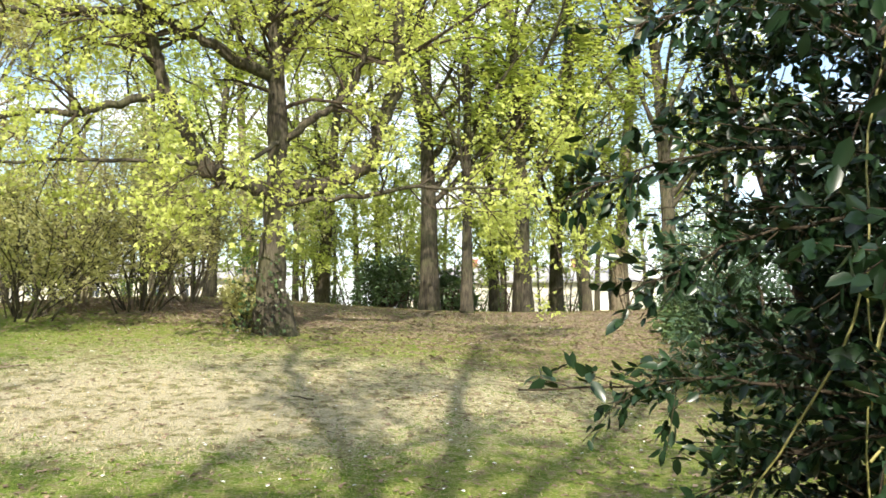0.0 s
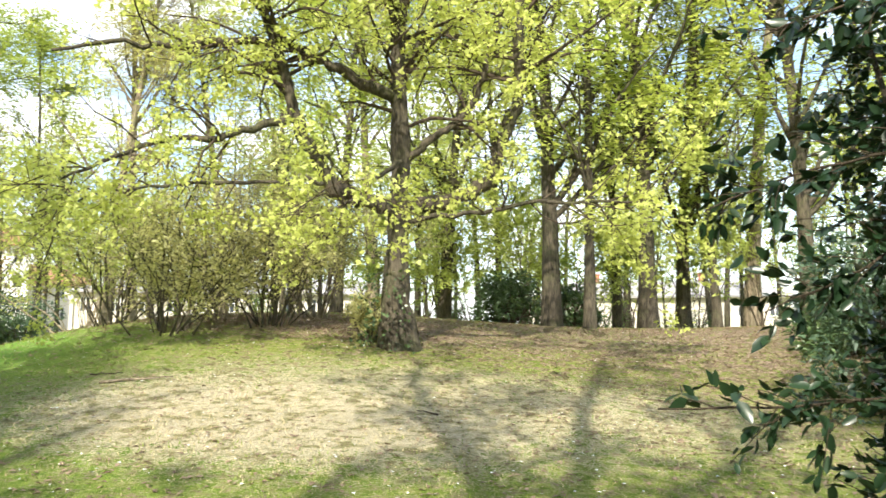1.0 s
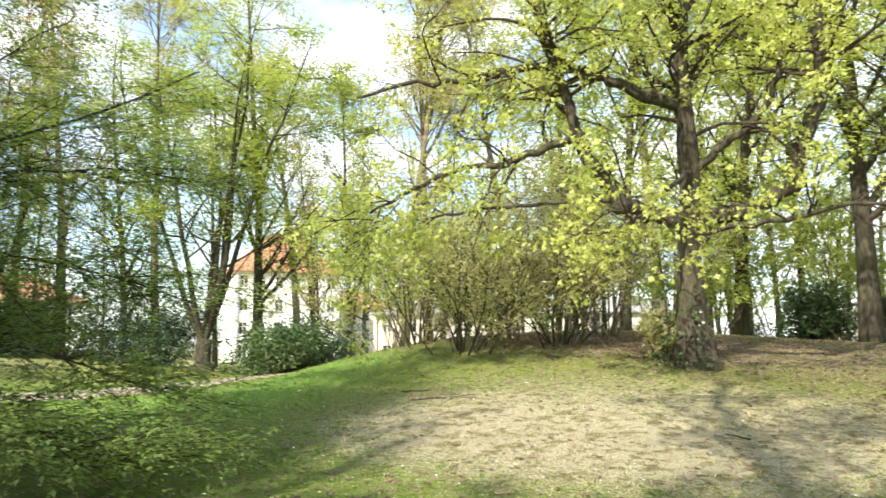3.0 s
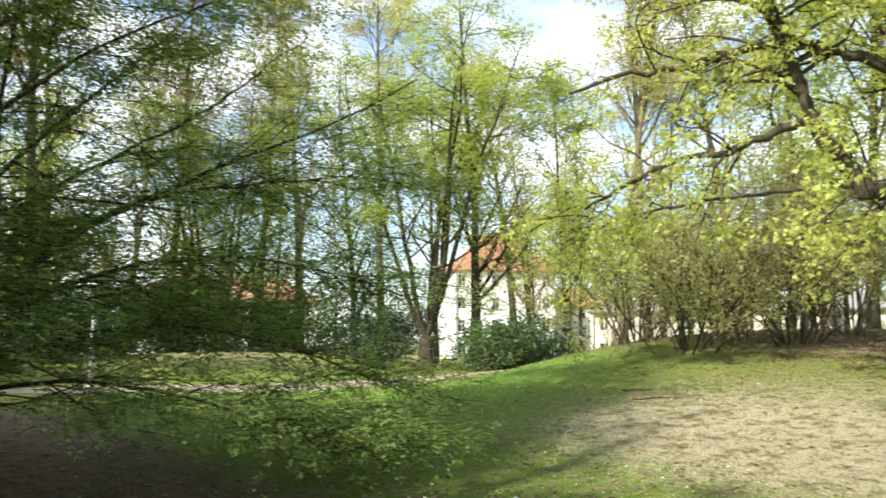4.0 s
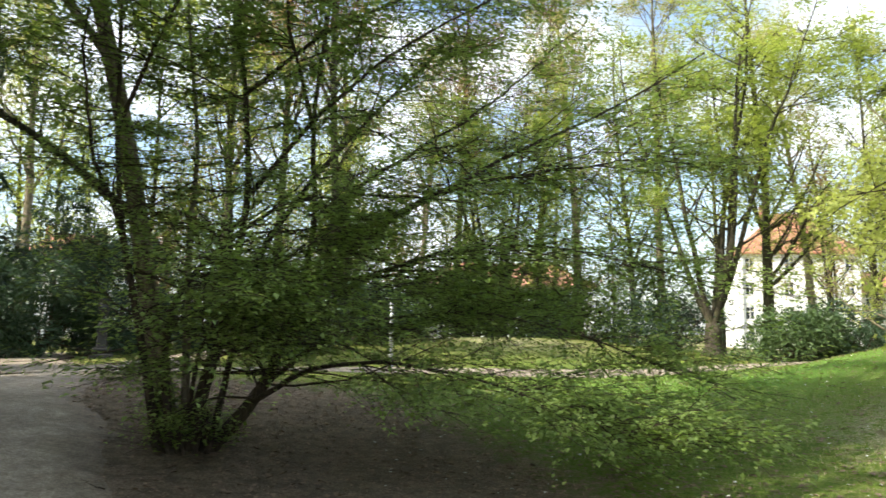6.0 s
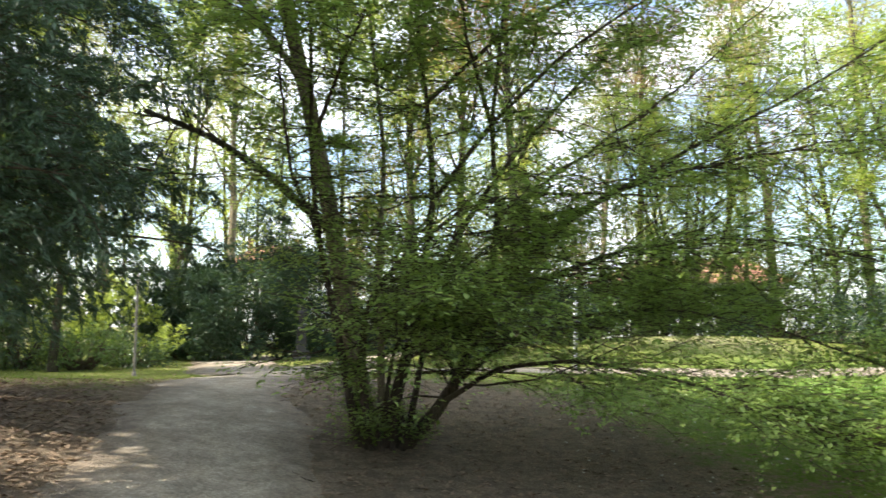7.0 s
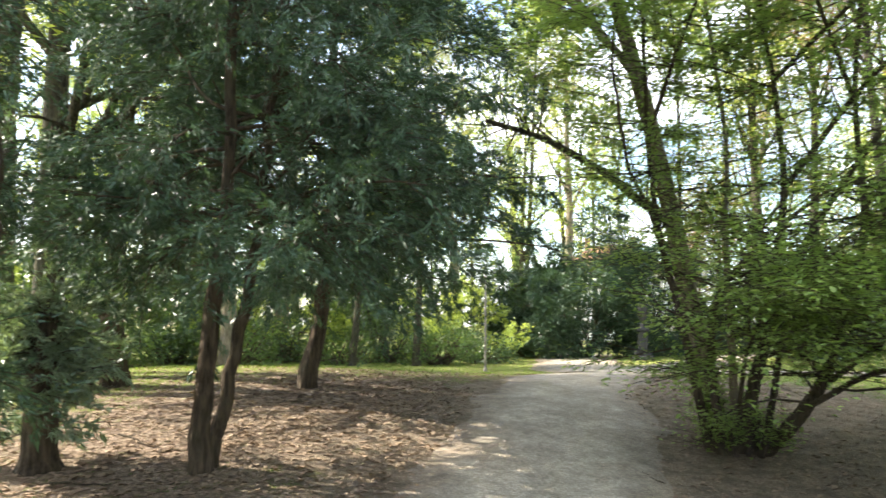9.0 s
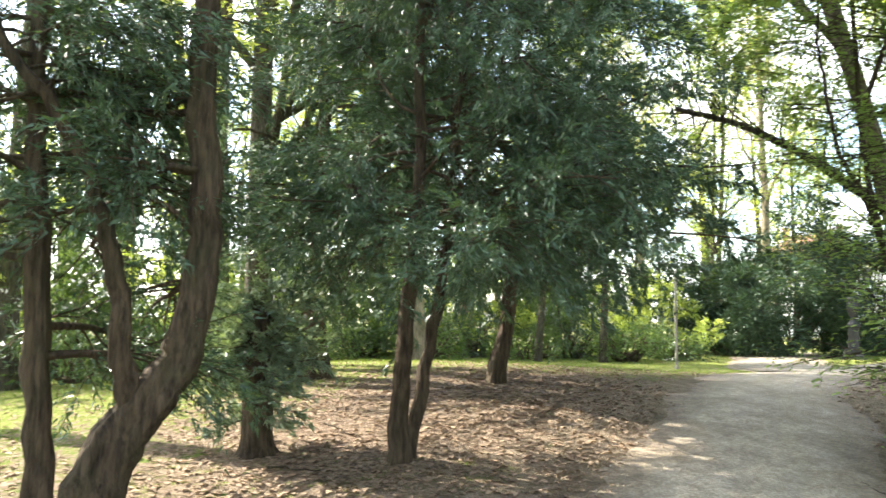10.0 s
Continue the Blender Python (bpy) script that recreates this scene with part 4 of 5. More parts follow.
for k, (az, r, rx, h, n, mat, lab) in enumerate((
        (3.9, 25.5, 1.15, 1.7, 4500, MAT_RHODO, "dark green evergreen bush on the mound"), (-0.6, 26.5, 0.9, 1.5, 3000, MAT_RHODO, "dark green evergreen bush on the mound"),
        (40.4, 30.5, 2.0, 2.0, 9000, MAT_RHODO, "broad rhododendron bush with dull green leaves"), (37.6, 31.5, 2.0, 2.3, 7000, MAT_YEW, "broad dark rhododendron bush"),
        (48.2, 36.0, 2.8, 2.6, 9000, MAT_YEW, "dark evergreen bush beside the lawn"), (54.0, 38.0, 3.0, 2.8, 6000, MAT_YEW, "dark evergreen bush beside the lawn"),
        (-18.6, 17.5, 1.2, 1.25, 9000, MAT_RHODO, "evergreen bush beside the litter slope"), (-23.0, 13.0, 2.0, 3.0, 12000, MAT_YEW, "evergreen bush beside the litter slope"),
        (90.6, 31.5, 2.6, 6.2, 30000, MAT_YEW, "broad dark yew bush at the bend of the path"), (95.0, 33.5, 2.2, 4.0, 20000, MAT_YEW, "broad dark yew bush at the bend of the path"),
        (86.0, 34.0, 2.4, 5.0, 20000, MAT_YEW, "broad dark yew bush at the bend of the path"), (70.0, 30.0, 2.2, 2.6, 7000, MAT_YEW, "dark evergreen bush on the rise"),
        (76.0, 27.0, 1.6, 2.0, 9000, MAT_RHODO, "dark evergreen bush on the rise"), (57.5, 44.0, 2.8, 3.6, 12000, MAT_YEW, "dark evergreen bush beyond the rise"),
        (62.0, 42.0, 2.8, 4.2, 12000, MAT_RHODO, "dark evergreen bush beyond the rise"), (66.5, 43.0, 2.8, 4.0, 12000, MAT_YEW, "dark evergreen bush beyond the rise"), (72.0, 41.0, 2.8, 4.4, 12000, MAT_RHODO, "dark evergreen bush beyond the rise"),
        (77.5, 40.0, 2.8, 4.6, 12000, MAT_YEW, "dark evergreen bush beyond the rise"), (82.0, 38.0, 2.6, 4.8, 12000, MAT_YEW, "dark evergreen bush beyond the rise"))):
    sx, sy, _ = spot(az, r)
    evergreen_bush(80 + k, sx, sy, rx, rx * 0.9, h, mat, lab, n, 0.17 if r > 20 else 0.12)
for k, (az, r, h) in enumerate(((97, 34, 4.8), (100.5, 30, 3.4), (103.5, 32, 4.4), (107, 28, 3.2), (110.5, 31, 4.4), (114, 27, 3.2), (118, 29, 4.2), (122, 25, 3.2), (126, 27, 4.2), (130, 22, 3.2), (135, 22, 4.0), (140, 19, 3.6), (63, 36, 2.6), (146, 18, 4))):
    sx, sy, _ = spot(az, r)
    shrub(110 + k, sx, sy, h, 2.4, MAT_FRESH if k % 4 == 1 else MAT_UNDER, "leafy green undergrowth shrub at the edge of the wood", 9, 24, 0.13, "undergrowth_shrub", "undergrowth", (18, 78))
for k, (az, r) in enumerate(((98, 27), (101, 25), (104.5, 26), (108, 24.5), (111.5, 25.5), (115, 23.5), (119, 24), (123, 21.5), (127.5, 20), (132, 18.5), (137, 16.5), (-16, 38), (-9, 41), (-2.5, 37), (3, 42), (8, 38), (15, 42), (21, 39), (27, 42))):
    sx, sy, _ = spot(az, r)
    evergreen_bush(170 + k, sx, sy, 1.5, 1.3, (1.1 if k < 11 else 2.2) + 0.25 * (k % 3), MAT_UNDER if k % 2 else MAT_RHODO, "low leafy green bush at the edge of the wood", 2600, 0.12, "low_bush", "undergrowth")


# ---- the spreading hornbeam by the path ----
def turned(az, across, away, up):
    """A direction seen along az: across to the right, away from the walker, up."""
    a = radians(az)
    return np.stack([across * math.cos(a) - away * math.sin(a), across * math.sin(a) + away * math.cos(a), up], -1)


def hornbeam():
    rng = np.random.default_rng(31)
    az = 82.3
    x, y, z = spot(az, 9.7)
    root = thing("hornbeam_tree", x, y, z - 0.1, "many-stemmed spreading hornbeam with layered fresh green sprays over bare soil", "tree")
    # stems and boughs: across, away, up
    lines = []
    lines.append(([(-.25, 0, 0), (-.4, -.05, .8), (-.55, -.1, 1.5), (-.75, 0, 2.4), (-.86, 0, 3.4), (-.9, 0, 5), (-.8, 0, 6.8)], .06, .02))
    lines.append(([(-.15, -.1, 0), (-.24, -.2, 1.1), (-.2, -.3, 1.75), (.15, -.4, 2.2), (.6, -.5, 2.6), (.95, -.6, 2.85), (1.9, -.8, 2.95), (3, -1, 2.9)], .055, .012))
    lines.append(([(.02, 0, 0), (.2, 0, .9), (.4, 0, 1.6), (.46, 0, 2.3), (.6, 0, 3), (.5, .1, 4.2), (.32, .1, 5.5), (.2, 0, 7.4)], .085, .02))
    lines.append(([(.18, 0, 0), (.55, 0, .42), (.85, 0, .8), (1, 0, 1.3), (1.25, .1, 1.9), (1.4, .2, 2.8), (1.3, .2, 4), (1.5, .2, 5.6), (1.6, .2, 7.4)], .095, .02))
    lines.append(([(1.25, .1, 1.9), (1.8, 0, 2.4), (2.3, -.1, 2.85), (2.75, -.2, 3.1), (3.15, -.3, 3.3), (3.5, -.3, 3.55), (4, -.4, 3.8), (4.8, -.4, 4.2), (5.8, -.5, 4.8), (6.5, -.5, 5.3)], .06, .012))
    lines.append(([(2.75, -.2, 3.1), (3.5, -.6, 3.3), (4.2, -.8, 3.45), (5.1, -1, 3.6), (6.2, -1, 3.65)], .03, .008))
    lines.append(([(.9, 0, .85), (1.4, -.3, 1.3), (2.1, -.6, 1.6), (3, -.9, 1.7), (4, -1.2, 1.5), (5, -1.5, 1.15), (5.8, -1.7, .8)], .03, .007))
    lines.append(([(.7, -.02, .6), (1.2, -.6, 1), (1.9, -1.2, 1.15), (2.7, -1.9, 1), (3.5, -2.5, .7), (4.3, -2.9, .4)], .035, .007))
    lines.append(([(.3, .1, .2), (.6, .8, 1.5), (1.2, 1.5, 2.4), (2, 2.2, 3), (3, 2.8, 3.4)], .045, .012))
    lines.append(([(.4, 0, 1.6), (.9, .3, 2.6), (1.6, .5, 3.6), (2.4, .6, 4.5), (3.2, .6, 5.4), (4, .6, 6.4)], .05, .012))
    lines.append(([(0, 0, .3), (-.05, .2, 2.2), (0, .3, 3.6), (-.2, .3, 5.2), (-.3, .3, 7.2)], .05, .015))
    lines.append(([(1, 0, 1.3), (1.7, -.5, 2), (2.6, -.9, 2.35), (3.6, -1.3, 2.45), (4.6, -1.6, 2.3), (5.6, -1.8, 2)], .04, .008))
    lines.append(([(0, -.1, .4), (.1, -.7, 1.2), (.3, -1.4, 1.8), (.7, -2, 2.1)], .03, .01))
    lines.append(([(.6, 0, 3), (1.2, -.4, 3.8), (2, -.7, 4.6), (2.9, -.9, 5.2), (4, -1, 5.8)], .035, .01))
    lines.append(([(-.75, 0, 2.4), (-1.05, -.4, 3.2), (-1.2, -.7, 4.2), (-1.1, -.9, 5.4)], .03, .01))
    lines.append(([(1.4, .2, 2.8), (2.2, .4, 3.4), (3.2, .5, 4.1), (4.2, .5, 4.9), (5.2, .4, 5.9)], .035, .01))
    lines.append(([(1.2, .1, 1.8), (1.9, .7, 2.1), (2.9, 1.1, 2.2), (3.9, 1.3, 2.1), (5, 1.2, 1.8)], .035, .008))
    lines.append(([(.5, .1, 4.2), (1.3, -.3, 4.9), (2.4, -.6, 5.5), (3.6, -.8, 5.9), (4.8, -.9, 6.3)], .03, .008))
    lines.append(([(-.88, 0, 3.6), (-.5, -.7, 4.4), (-.1, -1.2, 5.2), (.3, -1.5, 6.2)], .03, .008))
    lines.append(([(1.3, .2, 4), (.9, -.5, 4.8), (.7, -1, 5.6), (.8, -1.3, 6.6)], .03, .008))
    lines.append(([(.32, .1, 5.5), (-.5, .1, 6.2), (-1.2, 0, 7), (-1.6, 0, 7.8)], .025, .008))
    lines.append(([(1.5, .2, 5.6), (2.4, 0, 6.3), (3.4, -.1, 6.9), (4.4, -.1, 7.4)], .025, .008))
    p0, d0, r0 = [], [], []
    for k, (pts, thick, thin) in enumerate(lines):
        Q = np.array(pts, float)
        u = np.linspace(0, len(Q) - 1, 30)
        Q = np.stack([np.interp(u, np.arange(len(Q)), Q[:, c]) for c in range(3)], 1)
        for _ in range(2):
            Q[1:-1] = (Q[:-2] + 2 * Q[1:-1] + Q[2:]) / 4
        Q[2:-1] += np.convolve(rng.normal(0, 0.05, 29), np.ones(3) / 3, "valid")[:, None] * unit(rng.normal(0, 1, 3)) * (0.4 + 0.6 * np.linspace(0, 1, 27))[:, None]
        Q = turned(az, Q[:, 0], Q[:, 1], Q[:, 2])
        p0.append(Q), d0.append(unit(np.gradient(Q, axis=0))), r0.append(thin + (thick - thin) * np.linspace(1, 0, 30) ** 1.6)
        child("stem", mesh("stem", *tubes(Q[None], r0[-1][None], 9), MAT_BARK_PALE if k == 10 else MAT_TWIG, True), root)
    p0, d0, r0 = np.stack(p0), np.stack(d0), np.stack(r0)
    # stool at the foot
    n = 11
    a = np.arange(n) * 2.4
    base = np.stack([np.cos(a) * 0.2, np.sin(a) * 0.24, np.zeros(n)], 1)
    st, sd, sr = grow(rng, base, unit(np.stack([np.cos(a) * 0.35, np.sin(a) * 0.35, np.ones(n)], 1)), rng.uniform(0.3, 0.9, n), rng.uniform(0.03, 0.075, n), 5, 0.2, 0, 0.25)
    child("stool", mesh("stool", *tubes(st, sr, 8), MAT_TWIG, True), root, "old knobbly stool with young shoots")
    P, D, R, t = kids(rng, p0, d0, r0, 36, 0.16, 1.0, 62, 14, 0.25, 0.4)
    low = [6, 7, 11, 1, 12, 16]
    P, D, R, t = (np.concatenate(g) for g in zip((P, D, R, t), kids(rng, p0[low], d0[low], r0[low], 20, 0.25, 1.0, 60, 14, 0.25, 0.4)))
    p1, d1, r1 = grow(rng, P, D, rng.uniform(0.8, 2.6, len(t)) * (1.15 - 0.5 * t), np.clip(R, 0.006, 0.015), 8, 0.11, -0.01, 0.25)
    ra = radians(az)
    across = p1[..., 0] * math.cos(ra) + p1[..., 1] * math.sin(ra)
    low = p1[..., 2].min(1)
    ok = (low > np.where(across[:, -1] > 2.0, 0.18, 0.5)) & ((across.min(1) > -1.5) | (low > 3.0))
    p1, d1, r1 = p1[ok], d1[ok], r1[ok]
    P, D, R, t = kids(rng, p1, d1, r1, 11, 0.1, 1.0, 48, 10, 0.2, 0.45)
    p2, d2, r2 = grow(rng, P, D, rng.uniform(0.25, 0.75, len(t)), np.clip(R, 0.003, 0.007), 5, 0.11, -0.015, 0.4)
    q, dd, rr, t = kids(rng, st, sd, sr, 24, 0.3, 1.0, 50, 18, 0.7, 0.2)
    p3, d3, r3 = grow(rng, q, dd, rng.uniform(0.15, 0.5, len(t)), np.full(len(t), 0.004), 5, 0.15, 0.06, 0.4)
    child("branch_work", mesh("branch_work", *joined([tubes(p1, r1, 5), tubes(p2, r2, 3), tubes(p3, r3, 3)]), MAT_TWIG, True), root, kind="stuff")
    P, D = along(rng, np.concatenate([p2, p3]), np.concatenate([d2, d3]), 18, 0.05, 1.08, 0.045)
    gone = np.hypot(P[:, 0], P[:, 1])
    out = P[:, 0] * math.cos(ra) + P[:, 1] * math.sin(ra)
    keep = P[:, 2] > np.where(gone < 1.15, 0.28, np.where(out > 1.8, 0.15, 0.5)) + rng.normal(0, 0.1, len(P))
    keep &= rng.uniform(0, 1, len(P)) < np.where((out > 2.0) & (P[:, 2] > 3.0), 0.5, np.where(P[:, 2] < 3.2, 0.82, 1.0))
    child("foliage", mesh("foliage", *leaves(rng, P[keep], D[keep], 0.063, 0.042, 0.6, 0.12, 0.7), MAT_HORNBEAM), root, "layers of fresh green pleated leaves", "stuff")


hornbeam()

# the pale tree that leans over the path beside it
x, y, _ = spot(83.4, 10.8)
tree_p = woodland_tree(33, x, y, 17, 0.12, MAT_FRESH, "pale-barked tree leaning over the path beside the hornbeam", MAT_BARK_PALE, leafy=14, low=0.2, spread=0.27, steep=50, limbs=20, size=0.10, group="trees by the path")
tree_p.matrix_world = tree_p.matrix_world @ Matrix.Rotation(radians(8), 4, Vector((1, 0.2, 0)))

# its long bare limb over the path
bpy.context.view_layer.update()
_rng = np.random.default_rng(34)
_inv = np.array(tree_p.matrix_world.inverted())
_line = np.array([(-11.16, 0.88, 2.86), (-11.23, 0.65, 3.11), (-11.24, 0.41, 3.26), (-11.16, 0.04, 3.59), (-11.06, -0.34, 3.82), (-10.94, -0.74, 4.04), (-10.71, -1.14, 4.15), (-10.47, -1.54, 4.23)])
_s = np.linspace(0, len(_line) - 1, 24)
_line = np.stack([np.interp(_s, np.arange(len(_line)), _line[:, k]) for k in range(3)], 1)
_line[1:-1] = (_line[:-2] + 2 * _line[1:-1] + _line[2:]) / 4
_line = _line @ _inv[:3, :3].T + _inv[:3, 3]
_r = np.linspace(0.075, 0.03, 24)
child("limb", mesh("limb", *tubes(_line[None], _r[None], 9), MAT_BARK, True), tree_p, "long arching limb over the path")
_q, _d, _rr, _t = kids(_rng, _line[None], unit(np.gradient(_line, axis=0))[None], _r[None], 16, 0.2, 1.0, 55, 15, 0.9, 0.4)
_p1, _d1, _r1 = grow(_rng, _q, _d, _rng.uniform(0.5, 1.4, len(_q)), np.clip(_rr, 0.006, 0.016), 6, 0.18, 0.03, 0.3)
child("twig_work", mesh("twig_work", *tubes(_p1, _r1, 4), MAT_TWIG, True), tree_p, kind="stuff")
_P, _D = along(_rng, _p1, _d1, 40, 0.3, 1.05, 0.08)
child("foliage", mesh("foliage", *leaves(_rng, _P, _D, 0.07, 0.045, 0.8, 0.1, 0.4, tri=True), MAT_FRESH), tree_p, kind="stuff")


# ---- yews ----
def yew(seed, x, y, lines, h, crown_low, reach, label, n1=26, dense=46, silver=False, group="yews", turn=0.0, size=0.07, right=9.0, front=-9.0):
    """A yew: given stems (across, away, up, radius), flaking red-brown bark, hanging dark sprays."""
    rng = np.random.default_rng(seed)
    root = thing("yew_tree", x, y, float(height(x, y)) - 0.08, label, "tree", group)
    wood, green = [], []
    for pts, r_foot, r_top in lines:
        P = np.array(pts, float)
        P = turned(turn, P[:, 0], P[:, 1], P[:, 2])
        s = np.linspace(0, len(P) - 1, len(P) * 4)
        P = np.stack([np.interp(s, np.arange(len(P)), P[:, k]) for k in range(3)], 1)
        for _ in range(2):
            P[1:-1] = (P[:-2] + 2 * P[1:-1] + P[2:]) / 4
        P[1:-1] += rng.normal(0, 0.015, P[1:-1].shape)
        rr = np.linspace(r_foot, r_top, len(P)) * (1 + rng.normal(0, 0.05, len(P)))
        child("trunk", mesh("trunk", *tubes(P[None], rr[None], 20, 0.25, 0.13), MAT_BARK_YEW, True), root)
        D = unit(np.gradient(P, axis=0))
        lo = crown_low / P[-1, 2]
        q, d, r, t = kids(rng, P[None], D[None], rr[None], n1, lo, 1.0, 75, 12, 0.6, 0.42)
        p1, d1, r1 = grow(rng, q, d, reach * rng.uniform(0.55, 1.15, len(q)) * (1.1 - 0.5 * t), np.clip(r, 0.012, 0.035), 9, 0.12, -0.035, 0.2)
        side = p1[..., 0] * math.cos(radians(turn)) + p1[..., 1] * math.sin(radians(turn))
        near = p1[..., 1] * math.cos(radians(turn)) - p1[..., 0] * math.sin(radians(turn))
        ok = ((side.max(1) < right) & (near.min(1) > front)) | (p1[..., 2].min(1) > 3.4)
        p1, d1, r1 = p1[ok], d1[ok], r1[ok]
        q, d, r, t = kids(rng, p1, d1, r1, 11, 0.15, 1.0, 48, 14, 0.55, 0.45)
        p2, d2, r2 = grow(rng, q, d, rng.uniform(0.4, 1.2, len(q)), np.maximum(r, 0.006), 6, 0.12, -0.11, 0.35)
        q, d, r, t = kids(rng, p2, d2, r2, 4, 0.2, 1.0, 42, 12, 0.8, 0.5)
        p3, d3, r3 = grow(rng, q, d, rng.uniform(0.15, 0.42, len(q)), np.full(len(q), 0.003), 4, 0.12, -0.12, 0.5)
        wood += [tubes(p1, r1, 5), tubes(p2, r2, 3)]
        P, D = along(rng, p3, d3, dense // 2, 0.0, 1.15, 0.02)
        green.append(leaves(rng, P, D, size, size * 0.26, 0.42, 0.15, tri=True))
        P, D = along(rng, p2, d2, dense // 2, 0.1, 1.05, 0.02)
        green.append(leaves(rng, P, D, size, size * 0.26, 0.5, 0.15, tri=True))
    child("branch_work", mesh("branch_work", *joined(wood), MAT_BARK_YEW, True), root, kind="stuff")
    child("foliage", mesh("foliage", *joined(green), MAT_YEW_SILVER if silver else MAT_YEW), root, "hanging dark green needle sprays", "stuff")
    return root


x, y, _ = spot(116.9, 7.75)
yew(41, x, y, [([(-0.06, 0, 0), (-0.02, 0, 0.8), (0.04, 0, 1.7), (0.12, 0.05, 2.7), (0.1, 0.1, 4.2), (0.2, 0.1, 6.5)], 0.084, 0.04),
               ([(0.02, 0.1, 0), (0.18, 0.1, 0.8), (0.34, 0.15, 1.7), (0.42, 0.2, 2.8), (0.6, 0.3, 4.4), (0.7, 0.3, 6.0)], 0.062, 0.03)],
    6.5, 2.5, 2.5, "twin-stemmed yew with red-brown trunks and hanging dark sprays", 32, 66, turn=116.9)
x, y, _ = spot(110.5, 11.6)
yew(42, x, y, [([(0, 0, 0), (0.14, 0, 0.8), (0.28, 0, 1.8), (0.34, 0.1, 3.2), (0.3, 0.1, 5), (0.4, 0.1, 8)], 0.115, 0.05)],
    8, 2.5, 4.4, "leaning yew with dark drooping crown beside the path", 60, 84, turn=110.5, size=0.088)
x, y, _ = spot(136.0, 6.2)
yew(43, x, y, [([(-0.1, 0, 0), (0.0, 0, 0.45), (0.22, 0, 0.85), (0.52, 0.05, 1.2), (0.66, 0.1, 1.7), (0.68, 0.1, 2.4), (0.6, 0.1, 3.4), (0.64, 0.15, 5.0), (0.7, 0.2, 7)], 0.20, 0.06),
               ([(-0.3, 0.1, 0), (-0.36, 0.1, 0.9), (-0.38, 0.1, 2.0), (-0.45, 0.2, 3.2), (-0.5, 0.3, 5.0)], 0.10, 0.04),
               ([(0.25, 0, 0.85), (0.12, -0.1, 1.3), (0.1, -0.1, 1.8), (-0.05, -0.1, 2.4), (-0.4, -0.1, 3.0), (-0.8, -0.1, 3.5)], 0.08, 0.03)],
    7, 1.5, 1.7, "old yew with a crooked red-brown trunk and dark needles", 30, 44, turn=136, right=0.8, front=-0.4)
x, y, _ = spot(122.5, 12.5)
yew(45, x, y, [([(0, 0, 0), (-0.1, 0, 1.2), (0.0, 0, 3.0), (0.1, 0, 6), (0.1, 0, 8.5)], 0.17, 0.05)], 8.5, 1.2, 3.0, "dark yew with silvery sprays reaching low", 24, 44, turn=122, size=0.08, silver=True)


def yew_stump():
    """A cut yew trunk, tufted all over with short young sprays."""
    rng = np.random.default_rng(47)
    x, y, z = spot(126.4, 8.25)
    root = thing("yew_stump", x, y, z - 0.06, "cut yew stump tufted with silvery green young sprays", "stump")
    P = np.array([(0, 0, 0), (0.01, 0, 0.3), (0.0, 0, 0.7), (0.03, 0, 1.1), (0.03, 0, 1.5)])
    s = np.linspace(0, 4, 16)
    P = np.stack([np.interp(s, np.arange(5), P[:, k]) for k in range(3)], 1)
    child("trunk", mesh("trunk", *tubes(P[None], (np.linspace(0.17, 0.12, 16) * (1 + rng.normal(0, 0.05, 16)))[None], 14, 0.4), MAT_BARK_YEW, True), root)
    D = unit(np.gradient(P, axis=0))
    q, d, r, t = kids(rng, P[None], D[None], np.full((1, 16), 0.03), 80, 0.28, 0.98, 68, 18, 1.0, 0.3)
    p1, d1, r1 = grow(rng, q, d, rng.uniform(0.35, 0.75, len(q)), np.full(len(q), 0.008), 5, 0.1, 0.0, 0.4)
    q, d, r, t = kids(rng, p1, d1, r1, 7, 0.15, 1.0, 45, 12, 0.8, 0.5)
    p2, d2, r2 = grow(rng, q, d, rng.uniform(0.1, 0.28, len(q)), np.full(len(q), 0.003), 4, 0.1, -0.03, 0.5)
    child("shoot_work", mesh("shoot_work", *joined([tubes(p1, r1, 4), tubes(p2, r2, 3)]), MAT_TWIG, True), root, kind="stuff")
    P, D = along(rng, p2, d2, 30, 0, 1.1, 0.01)
    child("foliage", mesh("foliage", *leaves(rng, P, D, 0.075, 0.02, 0.5, 0.0, tri=True), MAT_YEW_TUFT), root, "silvery young needle sprays", "stuff")


yew_stump()


